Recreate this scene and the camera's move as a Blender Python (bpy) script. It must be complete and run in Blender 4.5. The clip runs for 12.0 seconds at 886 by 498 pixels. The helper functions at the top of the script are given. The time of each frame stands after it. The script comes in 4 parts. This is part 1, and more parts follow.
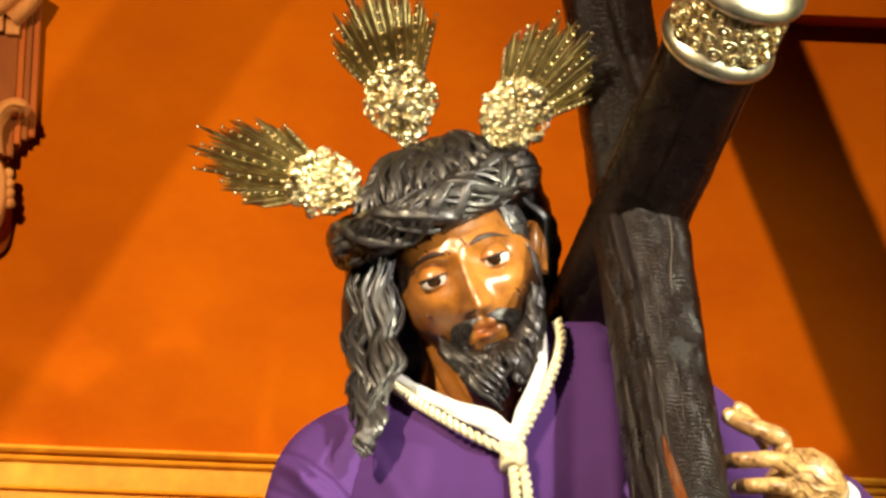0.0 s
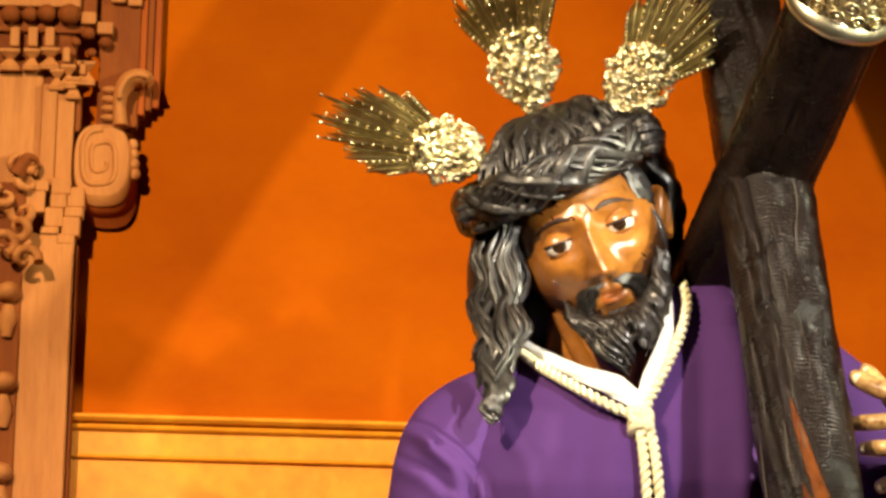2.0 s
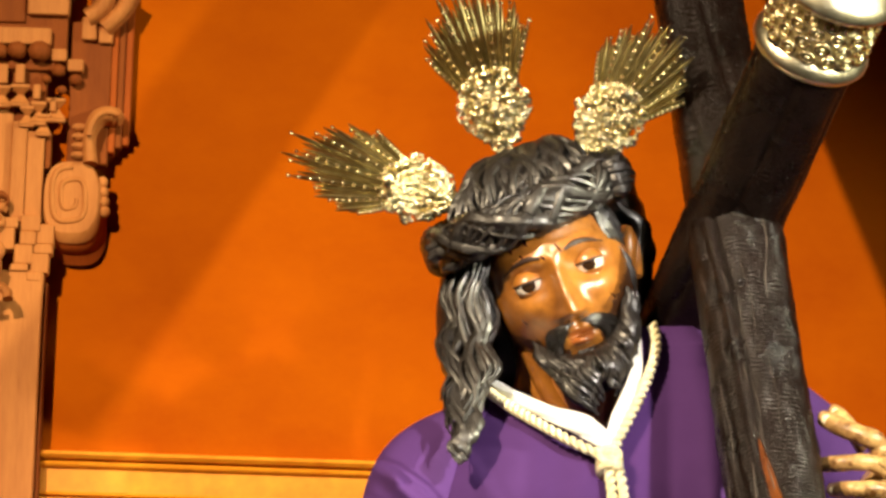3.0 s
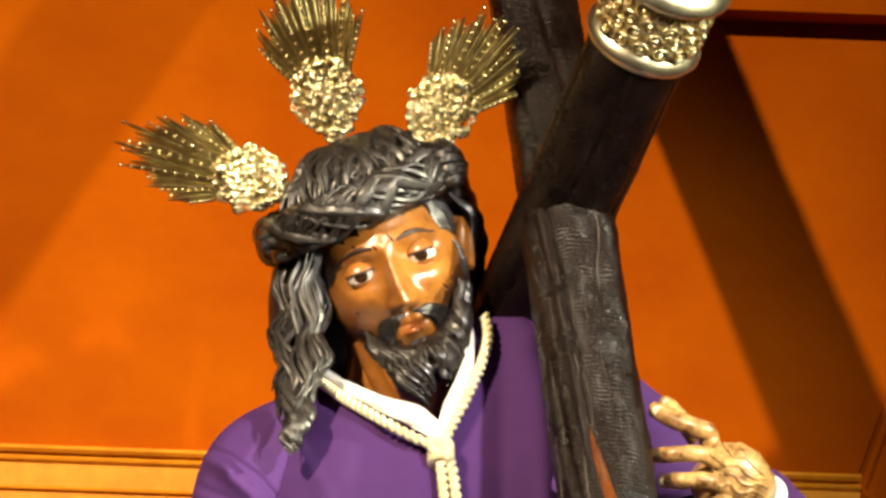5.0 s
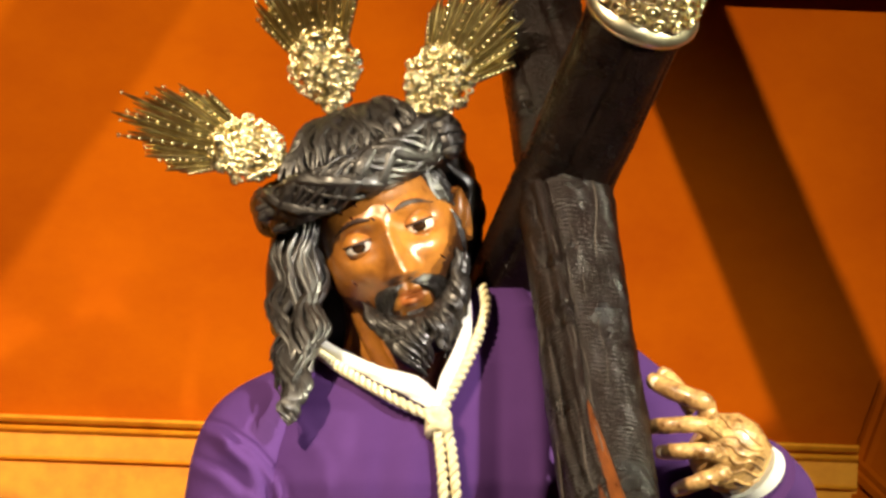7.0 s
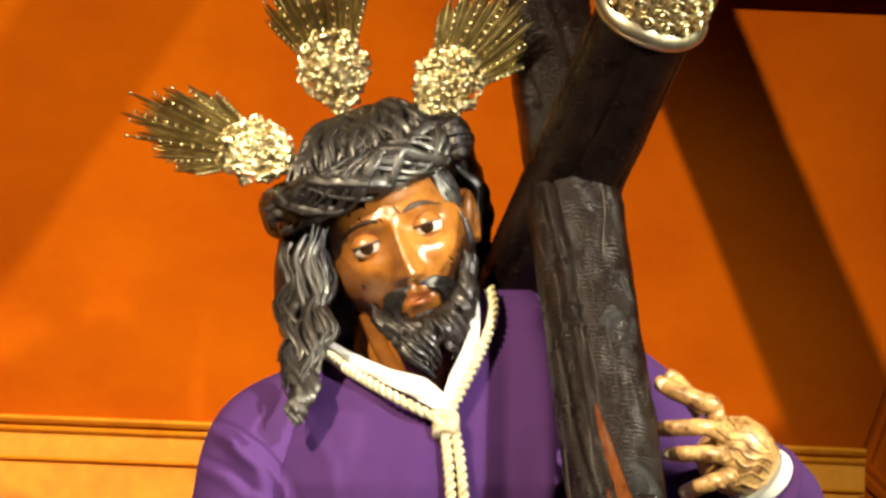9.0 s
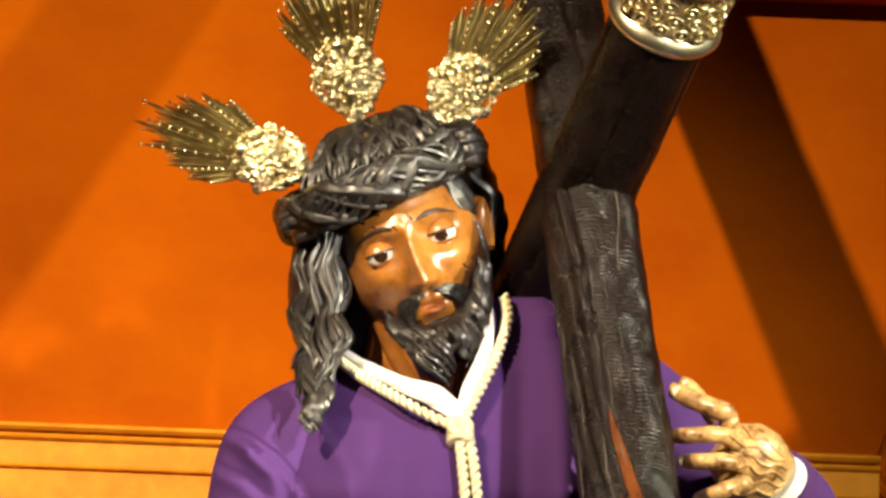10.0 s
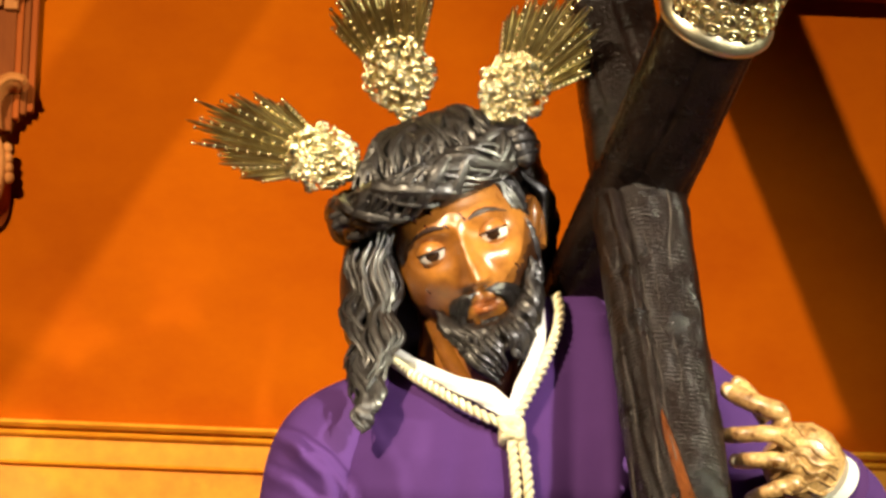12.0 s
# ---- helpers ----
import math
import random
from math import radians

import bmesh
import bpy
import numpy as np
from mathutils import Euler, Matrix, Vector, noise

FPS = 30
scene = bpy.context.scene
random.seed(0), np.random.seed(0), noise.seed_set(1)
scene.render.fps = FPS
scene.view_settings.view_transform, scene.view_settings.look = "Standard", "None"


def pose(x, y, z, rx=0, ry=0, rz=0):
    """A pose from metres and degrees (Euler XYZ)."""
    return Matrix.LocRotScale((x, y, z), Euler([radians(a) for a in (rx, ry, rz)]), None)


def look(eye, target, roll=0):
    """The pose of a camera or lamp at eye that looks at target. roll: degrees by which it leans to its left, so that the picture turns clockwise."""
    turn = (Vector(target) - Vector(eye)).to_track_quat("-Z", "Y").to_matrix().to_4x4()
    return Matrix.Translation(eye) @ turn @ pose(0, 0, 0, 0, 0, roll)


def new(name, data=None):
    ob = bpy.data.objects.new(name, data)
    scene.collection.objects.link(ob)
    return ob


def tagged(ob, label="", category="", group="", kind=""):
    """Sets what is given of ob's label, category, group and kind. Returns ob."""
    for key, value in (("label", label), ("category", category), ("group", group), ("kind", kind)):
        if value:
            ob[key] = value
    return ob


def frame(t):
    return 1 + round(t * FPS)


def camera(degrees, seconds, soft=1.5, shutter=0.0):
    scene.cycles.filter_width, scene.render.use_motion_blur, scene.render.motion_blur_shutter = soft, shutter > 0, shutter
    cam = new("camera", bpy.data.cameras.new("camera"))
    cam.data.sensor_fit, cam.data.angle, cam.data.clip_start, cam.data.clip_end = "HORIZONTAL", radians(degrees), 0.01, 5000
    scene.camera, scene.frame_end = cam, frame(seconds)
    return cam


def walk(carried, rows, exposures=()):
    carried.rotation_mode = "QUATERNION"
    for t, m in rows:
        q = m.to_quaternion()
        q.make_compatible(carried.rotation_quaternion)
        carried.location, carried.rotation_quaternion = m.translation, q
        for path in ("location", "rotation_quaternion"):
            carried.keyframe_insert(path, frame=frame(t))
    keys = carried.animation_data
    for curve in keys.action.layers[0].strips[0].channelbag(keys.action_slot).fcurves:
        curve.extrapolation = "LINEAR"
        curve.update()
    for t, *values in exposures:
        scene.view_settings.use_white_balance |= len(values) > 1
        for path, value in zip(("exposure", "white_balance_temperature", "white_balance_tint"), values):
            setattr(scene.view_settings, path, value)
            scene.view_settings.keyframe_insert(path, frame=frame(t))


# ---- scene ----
from mathutils.bvhtree import BVHTree

# Camera: it stands in one place and turns.
cam = camera(9.0, 12.0, soft=3.0, shutter=0.6)
ROWS = [
    (0.0, 0.000, 0.000, 0.00),
    (0.5, -0.238, 0.204, -0.145),
    (1.0, -0.486, 0.694, -0.29),
    (1.5, -0.455, 1.194, -0.60),
    (2.0, -0.350, 1.271, -0.71),
    (2.5, -0.061, 1.069, -0.64),
    (3.0, 0.053, 0.961, -0.42),
    (3.5, 0.010, 0.356, -0.28),
    (3.7, -0.123, 0.127, -0.14),
    (5.3, -0.037, -0.822, -0.17),
    (5.5, -0.164, -0.828, -0.12),
    (6.0, -0.250, -0.916, -0.18),
    (6.5, -0.285, -0.866, -0.11),
    (7.0, -0.344, -0.768, -0.13),
    (9.0, -0.328, -0.684, 0.06),
    (9.5, -0.276, -0.596, 0.02),
    (10.0, -0.250, -0.542, 0.00),
    (10.5, -0.265, -0.396, -0.09),
    (11.0, -0.319, -0.364, -0.03),
    (11.5, -0.342, -0.097, -0.11),
    (12.0, -0.259, -0.014, 0.00),
]
STAND = pose(0, 0, 1.6, 102, 0, 0) @ pose(0, 0, 0, 0, 0, 2.27)
walk(cam, [(t, STAND @ pose(0, 0, 0, up, turn, roll)) for t, up, turn, roll in ROWS])

# ---- light ----
scene.view_settings.exposure = 0.08
world = bpy.data.worlds.new("dim_interior")
scene.world = world
world.use_nodes = True
world.node_tree.nodes["Background"].inputs[0].default_value = (1.0, 0.20, 0.05, 1)
world.node_tree.nodes["Background"].inputs[1].default_value = 0.50


def spot(name, eye, target, watts, degrees, colour, radius=0.04):
    lamp = bpy.data.lights.new(name, "SPOT")
    lamp.energy, lamp.color, lamp.spot_size, lamp.spot_blend, lamp.shadow_soft_size = watts, colour, radians(degrees), 1.0, radius
    ob = new(name, lamp)
    ob.matrix_world = look(eye, target)
    return tagged(ob, "ceiling spotlight aimed at the statue", "spotlight", kind="structure")


spot("spotlight_right", (2.72, 3.497, 3.411), (-0.76, 5.9, 2.04), 940, 37.5, (1.0, 0.95, 0.66))
spot("spotlight_left", (-1.56, 2.94, 4.235), (-0.06, 5.9, 2.52), 800, 41, (1.0, 0.78, 0.50))
spot("spotlight_front", (1.74, 2.00, 3.55), (0.03, 5.40, 2.62), 880, 10.8, (1.0, 0.92, 0.80), 0.06)


# ---- materials ----
def material(name, colour, second, rough=0.5, metal=0.0, scale=20.0, stretch=(1, 1, 1), bump=0.2, fine=150.0, coat=0.0, low=0.3, high=0.7, sheen=0.0, spec=0.5, grain=0.3, jitter=0.0, gloss=0.15):
    """Two tones in broad patches, fine grain, relief and uneven gloss."""
    m = bpy.data.materials.new(name)
    m.use_nodes = True
    nt = m.node_tree
    b = nt.nodes["Principled BSDF"]
    link = nt.links.new

    def node(kind, **kw):
        n = nt.nodes.new(kind)
        for k, v in kw.items():
            n.inputs[k].default_value = v
        return n
    tc = nt.nodes.new("ShaderNodeTexCoord")
    mp = node("ShaderNodeMapping", Scale=stretch)
    link(tc.outputs["Object"], mp.inputs["Vector"])
    n1 = node("ShaderNodeTexNoise", Scale=scale, Detail=6.0, Roughness=0.6)
    n2 = node("ShaderNodeTexNoise", Scale=fine, Detail=4.0, Roughness=0.65)
    link(mp.outputs[0], n1.inputs["Vector"])
    link(mp.outputs[0], n2.inputs["Vector"])
    ramp = nt.nodes.new("ShaderNodeValToRGB")
    ramp.color_ramp.elements[0].position, ramp.color_ramp.elements[1].position = low, high
    ramp.color_ramp.elements[0].color, ramp.color_ramp.elements[1].color = (*colour, 1), (*second, 1)
    mix = node("ShaderNodeMix")
    mix.data_type = "FLOAT"
    mix.inputs[0].default_value = grain
    link(n1.outputs["Fac"], mix.inputs[2])
    link(n2.outputs["Fac"], mix.inputs[3])
    link(mix.outputs[0], ramp.inputs["Fac"])
    last = ramp.outputs["Color"]
    if jitter:
        info = nt.nodes.new("ShaderNodeObjectInfo")
        hsv = nt.nodes.new("ShaderNodeHueSaturation")
        rng = node("ShaderNodeMapRange")
        rng.inputs["To Min"].default_value, rng.inputs["To Max"].default_value = 1 - jitter, 1 + jitter
        link(info.outputs["Random"], rng.inputs["Value"])
        link(rng.outputs[0], hsv.inputs["Value"])
        link(last, hsv.inputs["Color"])
        last = hsv.outputs["Color"]
    link(last, b.inputs["Base Color"])
    rr = node("ShaderNodeMapRange")
    rr.inputs["To Min"].default_value, rr.inputs["To Max"].default_value = max(0.03, rough - 0.1), min(1, rough + 0.1)
    link(n1.outputs["Fac"], rr.inputs["Value"])
    link(rr.outputs[0], b.inputs["Roughness"])
    bp = node("ShaderNodeBump", Strength=bump, Distance=0.002)
    link(n2.outputs["Fac"], bp.inputs["Height"])
    link(bp.outputs[0], b.inputs["Normal"])
    b.inputs["Metallic"].default_value = metal
    b.inputs["Coat Weight"].default_value = coat
    b.inputs["Coat Roughness"].default_value = gloss
    b.inputs["Sheen Weight"].default_value = sheen
    b.inputs["Specular IOR Level"].default_value = spec
    return m


WALL = material("orange_wall_paint", (0.31, 0.050, 0.0002), (0.44, 0.093, 0.0004), 0.75, scale=3.2, stretch=(1, 1, 1.5), fine=60, bump=0.05, grain=0.14, spec=0.03)
BAND = material("ochre_marbled_plaster", (0.52, 0.145, 0.003), (0.80, 0.335, 0.016), 0.55, scale=9.0, low=0.3, high=0.7, fine=60, bump=0.08, spec=0.3)
# For the unseen walls and ceiling: reddened so that bounced light turns warmer.
PLAIN = material("terracotta_plaster", (0.42, 0.13, 0.035), (0.52, 0.18, 0.055), 0.8, scale=2.0)
FLOOR = material("brown_stone_floor", (0.10, 0.07, 0.05), (0.16, 0.12, 0.09), 0.4, scale=3.0)
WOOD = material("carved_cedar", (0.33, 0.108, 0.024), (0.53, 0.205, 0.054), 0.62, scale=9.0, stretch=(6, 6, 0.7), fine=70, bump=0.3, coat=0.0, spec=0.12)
# Dark cedar; on the column's sides, cores and recesses its darkness paints in shade.
WOOD_DARK = material("dark_cedar_and_shade", (0.15, 0.034, 0.006), (0.25, 0.065, 0.012), 0.68, scale=9.0, stretch=(6, 6, 0.7), fine=70, bump=0.25, coat=0.0, spec=0.08)
WOOD_RED = material("red_brown_cedar", (0.25, 0.048, 0.006), (0.37, 0.082, 0.011), 0.65, scale=9.0, stretch=(6, 6, 0.7), fine=70, bump=0.25, coat=0.0, spec=0.08)
GOLD = material("gilded_silver", (0.80, 0.67, 0.34), (0.94, 0.86, 0.58), 0.26, metal=1.0, scale=60.0, fine=300, bump=0.25)
GOLD_RIM = material("polished_gilt_rim", (0.85, 0.75, 0.47), (0.95, 0.89, 0.68), 0.33, metal=1.0, scale=40.0, fine=200, bump=0.15)
GOLD_DULL = material("pierced_gilt_metal", (0.28, 0.23, 0.10), (0.56, 0.48, 0.25), 0.33, metal=1.0, scale=60.0, fine=300, bump=0.3)
GOLD_MATTE = material("matte_gilt_ground", (0.50, 0.40, 0.19), (0.72, 0.60, 0.34), 0.55, metal=0.7, scale=80.0, fine=300, bump=0.5)
SKIN = material("varnished_brown_polychrome", (0.13, 0.038, 0.0055), (0.47, 0.180, 0.025), 0.30, scale=26.0, fine=160, bump=0.08, coat=1.0, low=0.30, high=0.70, gloss=0.33)
# The hand's skin paint, made paler than the face to carry stronger light.
PALM = material("brightened_skin_polychrome", (0.11, 0.042, 0.011), (0.58, 0.340, 0.130), 0.30, scale=55.0, fine=200, bump=0.5, low=0.38, high=0.58, coat=0.3)
NAIL = material("pale_worn_nail_paint", (0.58, 0.44, 0.25), (0.80, 0.70, 0.48), 0.25, scale=120.0, bump=0.2, coat=0.4)
LIP = material("red_brown_lip_paint", (0.24, 0.066, 0.015), (0.36, 0.115, 0.025), 0.28, scale=60.0, bump=0.05, coat=0.5)
HAIR = material("black_brown_carved_hair", (0.0035, 0.0025, 0.0020), (0.018, 0.0125, 0.0100), 0.42, scale=120.0, fine=330, bump=0.75, coat=1.0, gloss=0.31, spec=0.5)
STUBBLE = material("painted_beard_shadow", (0.018, 0.008, 0.004), (0.11, 0.036, 0.009), 0.34, scale=60.0, fine=300, bump=0.3, coat=0.6, gloss=0.28, grain=0.5)
BROW = material("painted_brow", (0.016, 0.006, 0.003), (0.035, 0.012, 0.006), 0.6, scale=90.0)
EYE = material("glass_eye_white", (0.66, 0.58, 0.48), (0.76, 0.68, 0.58), 0.08, scale=90.0, bump=0.0, coat=0.8)
IRIS = material("dark_glass_iris", (0.012, 0.006, 0.003), (0.04, 0.018, 0.008), 0.06, scale=300.0, bump=0.0, coat=1.0)
BLOOD = material("painted_blood_drop", (0.030, 0.006, 0.003), (0.07, 0.010, 0.005), 0.25, scale=90.0, coat=0.5)
CLOTH = material("purple_wool_cloth", (0.062, 0.024, 0.115), (0.088, 0.035, 0.160), 0.85, scale=8.0, fine=900, bump=0.25, sheen=0.0, spec=0.1)
LINEN = material("white_linen", (0.78, 0.76, 0.72), (0.86, 0.85, 0.82), 0.8, scale=40.0, fine=700, bump=0.3)
CORD = material("cream_gold_cord", (0.66, 0.54, 0.24), (0.92, 0.87, 0.66), 0.5, scale=160.0, fine=600, bump=0.4)
BLACKWOOD = material("black_knotted_timber", (0.0012, 0.0006, 0.0005), (0.0098, 0.0038, 0.0023), 0.29, scale=26.0, fine=230, bump=1.0, coat=0.0, spec=0.40, grain=0.5)
WORN_GLINT = material("worn_edge_and_glint", (0.03, 0.022, 0.018), (0.12, 0.095, 0.08), 0.45, scale=60.0, fine=400, bump=0.3)
REDWOOD = material("bare_reddish_timber", (0.030, 0.008, 0.003), (0.19, 0.052, 0.010), 0.30, scale=34.0, stretch=(3, 0.8, 1), fine=160, bump=0.7)


# ---- mesh helpers ----
class Shape:
    """Collects faces of one mesh; each face keeps its material slot."""

    def __init__(self):
        self.v, self.f, self.m = [], [], []

    def grid(self, rows, slot=0, wrap=False):
        """rows: lists of equal length; slot: a number, or a function of the face's centre."""
        base, n = len(self.v), len(rows[0])
        for row in rows:
            self.v.extend(Vector(p) for p in row)
        for i in range(len(rows) - 1):
            for j in range(n if wrap else n - 1):
                a, b = base + i * n + j, base + i * n + (j + 1) % n
                self.f.append((a, b, b + n, a + n))
                if callable(slot):
                    mid = (self.v[a] + self.v[b] + self.v[b + n] + self.v[a + n]) / 4
                    self.m.append(slot(mid))
                else:
                    self.m.append(slot)

    def fan(self, ring, slot=0, flip=False):
        base = len(self.v)
        self.v.extend(Vector(p) for p in ring)
        ids = list(range(base, base + len(ring)))
        self.f.append(tuple(reversed(ids)) if flip else tuple(ids))
        self.m.append(slot)

    def tube(self, points, radii, sides=8, slot=0, flat=1.0, twist=0.0, ridge=0.0, lobes=0, up=(0, 0, 1)):
        """A swept tube with round or flattened section."""
        pts = [Vector(p) for p in points]
        n, rows = len(pts), []
        side = None
        for i, p in enumerate(pts):
            way = (pts[min(i + 1, n - 1)] - pts[max(i - 1, 0)]).normalized()
            if side is None:
                side = way.cross(Vector(up))
                if side.length < 0.01:
                    side = way.cross(Vector((0, 1, 0.3)))
            side = (side - way * side.dot(way)).normalized()
            other = way.cross(side)
            r = radii[i] if isinstance(radii, (list, tuple)) else radii
            row = []
            for k in range(sides):
                a = 2 * math.pi * k / sides + twist * i
                q = r * (1 + ridge * math.cos(lobes * a))
                row.append(p + side * (q * math.cos(a)) + other * (q * flat * math.sin(a)))
            rows.append(row)
        self.grid(rows, slot, wrap=True)
        self.fan(rows[0], slot, flip=True)
        self.fan(rows[-1], slot)

    def ball(self, centre, radii, slot=0, turn=None, nu=14, nv=9, bumpy=0.0):
        c, t = Vector(centre), turn or Matrix.Identity(3)
        rows = []
        for i in range(nv + 1):
            b = math.pi * (i / nv - 0.5) * 0.999
            row = []
            for j in range(nu):
                a = 2 * math.pi * j / nu
                k = 1 + (bumpy * noise.noise(Vector((3 * math.cos(a), 3 * math.sin(a), 4 * b))) if bumpy else 0)
                row.append(c + t @ Vector((radii[0] * math.cos(b) * math.cos(a) * k, radii[1] * math.sin(b) * k, radii[2] * math.cos(b) * math.sin(a) * k)))
            rows.append(row[::-1])
        self.grid(rows, slot, wrap=True)

    def box(self, lo, hi, slot=0, chamfer=0.0):
        """A block between two corners, its vertical and front edges chamfered."""
        (x0, y0, z0), (x1, y1, z1) = lo, hi
        c = min(chamfer, (x1 - x0) / 3, (y1 - y0) / 3, (z1 - z0) / 3)
        levels = [(z0, c), (z0 + c, 0), (z1 - c, 0), (z1, c)] if c else [(z0, 0), (z1, 0)]
        rows = []
        for z, s in levels:
            a, b, e, f = x0 + s, x1 - s, y0 + s, y1 - s
            if c:
                rows.append([(a + c, e, z), (b - c, e, z), (b, e + c, z), (b, f - c, z), (b - c, f, z), (a + c, f, z), (a, f - c, z), (a, e + c, z)])
            else:
                rows.append([(a, e, z), (b, e, z), (b, f, z), (a, f, z)])
        self.grid(rows, slot, wrap=True)
        self.fan(rows[0], slot, flip=True)
        self.fan(rows[-1], slot)

    def mesh(self, name, materials, smooth=True):
        me = bpy.data.meshes.new(name)
        me.from_pydata([tuple(p) for p in self.v], [], self.f)
        for m in materials:
            me.materials.append(m)
        me.polygons.foreach_set("material_index", self.m)
        me.polygons.foreach_set("use_smooth", [smooth and len(f) < 5 for f in self.f])
        me.update()
        return me


def part(name, shape, materials, parent=None, label="", smooth=True):
    """Links a shape as one mesh object, under a thing where one is given."""
    ob = new(name, shape.mesh(name, materials if isinstance(materials, list) else [materials], smooth))
    if parent:
        ob.parent = parent
    if label:
        ob["label"] = label
    return ob


def thing(name, m, label, category, group=""):
    ob = new(name)
    ob.empty_display_size = 0.05
    ob.matrix_world = m
    return tagged(ob, label, category, group)


def smooth_path(points, steps=6):
    """A smooth curve through a few points (Catmull-Rom)."""
    p = [Vector(q) for q in points]
    p = [2 * p[0] - p[1]] + p + [2 * p[-1] - p[-2]]
    out = []
    for i in range(1, len(p) - 2):
        for s in range(steps):
            t = s / steps
            a, b, c, d = p[i - 1], p[i], p[i + 1], p[i + 2]
            out.append(0.5 * (2 * b + (c - a) * t + (2 * a - 5 * b + 4 * c - d) * t * t + (3 * b - a - 3 * c + d) * t ** 3))
    out.append(p[-2])
    return out


def spread(values, count):
    """count values read evenly from a short list."""
    return [float(v) for v in np.interp(np.linspace(0, 1, count), np.linspace(0, 1, len(values)), values)]


def ease(x):
    x = min(1.0, max(0.0, x))
    return x * x * (3 - 2 * x)


# ---- the setting ----
WALL_Y = 6.06
CORNER_X = 0.5446


def slab(name, lo, hi, m, label, category="wall", chamfer=0.0):
    s = Shape()
    s.box(lo, hi, 0, chamfer)
    return tagged(part(name, s, m, smooth=False), label, category, kind="structure")


slab("floor", (-4, -3, -0.1), (4, 7, 0), FLOOR, "brown stone floor of a dim church", "floor")
slab("ceiling", (-4, -3, 6.0), (4, 7, 6.1), PLAIN, "unseen terracotta plaster ceiling, toned to redden bounced light", "ceiling")
slab("wall_north", (-4, WALL_Y, 0), (4, WALL_Y + 0.2, 6), WALL, "orange painted wall behind the statue")
slab("wall_south", (-4, -3.2, 0), (4, -3, 6), PLAIN, "unseen terracotta plaster wall, toned to redden bounced light")
slab("wall_west", (-4.2, -3, 0), (-4, 7, 6), PLAIN, "unseen terracotta plaster wall, toned to redden bounced light")
slab("wall_east", (4, -3, 0), (4.2, 7, 6), PLAIN, "unseen terracotta plaster wall, toned to redden bounced light")
LEDGE_Z = 2.6394


def moulding(name, a, b, out, profile, label, m, up=(0, 0, 1)):
    """A straight moulding from a to b; profile: (how far proud, height) pairs."""
    s = Shape()
    a, b, out, up = Vector(a), Vector(b), Vector(out), Vector(up)
    rows = [[p + out * d + up * z for d, z in profile] for p in (a, b)]
    s.grid(rows, 0, wrap=True)
    s.fan(rows[0], 0)
    s.fan(rows[1], 0, flip=True)
    return tagged(part(name, s, m, smooth=False), label, "moulding", kind="structure")


PROFILE = [(-0.01, -0.042), (0.001, -0.042), (0.001, -0.0385), (0.008, -0.038), (0.009, -0.036), (0.007, -0.034), (0.007, -0.009), (0.013, -0.0065), (0.0145, -0.004), (0.012, -0.0015), (0.007, -0.0010), (0.007, 0.0005), (0.017, 0.0015), (0.021, 0.005), (0.019, 0.0088), (-0.01, 0.010)]
moulding("trim_1", (-4, WALL_Y, LEDGE_Z), (CORNER_X, WALL_Y, LEDGE_Z), (0, -1, 0), PROFILE, "ochre plaster moulding across the orange wall", BAND)
SLIM = [(-0.005, -0.014), (0.0015, -0.014), (0.003, -0.007), (0.001, -0.003), (0.003, 0.003), (0.0015, 0.008), (-0.005, 0.009)]
moulding("trim_2", (CORNER_X, WALL_Y, LEDGE_Z - 0.01), (CORNER_X + 0.24, WALL_Y, LEDGE_Z + 0.70), (0, -1, 0), SLIM, "orange raking moulding rising from the corner of the ledge", WALL, (-0.945, 0, 0.325))
moulding("trim_3", (CORNER_X, WALL_Y - 0.002, LEDGE_Z - 0.01), (CORNER_X + 0.4, WALL_Y - 0.002, LEDGE_Z - 0.38), (0, -1, 0), SLIM, "orange raking moulding falling from the corner of the ledge", WALL, (0.69, 0, 0.72))
slab("dado_north", (-4, WALL_Y - 0.006, 0), (CORNER_X - 0.006, WALL_Y - 0.001, LEDGE_Z - 0.041), BAND, "ochre marbled dado below the moulding")
SOFFIT_Z = 3.1576
slab("lintel", (0.2584, WALL_Y - 0.05, SOFFIT_Z), (4, WALL_Y - 0.002, SOFFIT_Z + 0.2), WALL, "orange lintel projecting over the wall's side bay")

# plinth under the statue
slab("plinth", (-0.75, 4.95, 0), (0.85, 5.98, 1.15), WOOD_DARK, "dark wooden plinth under the statue", "plinth", 0.02)

# ---- carved retable column ----
column = thing("retable_column", Matrix.Identity(4), "carved cedar column of a retable with scroll corbel", "column")


def block(name, lo, hi, m=WOOD, chamfer=0.0012, parent=None):
    s = Shape()
    s.box(lo, hi, 0, chamfer)
    return part(name, s, m, parent or column, smooth=False)


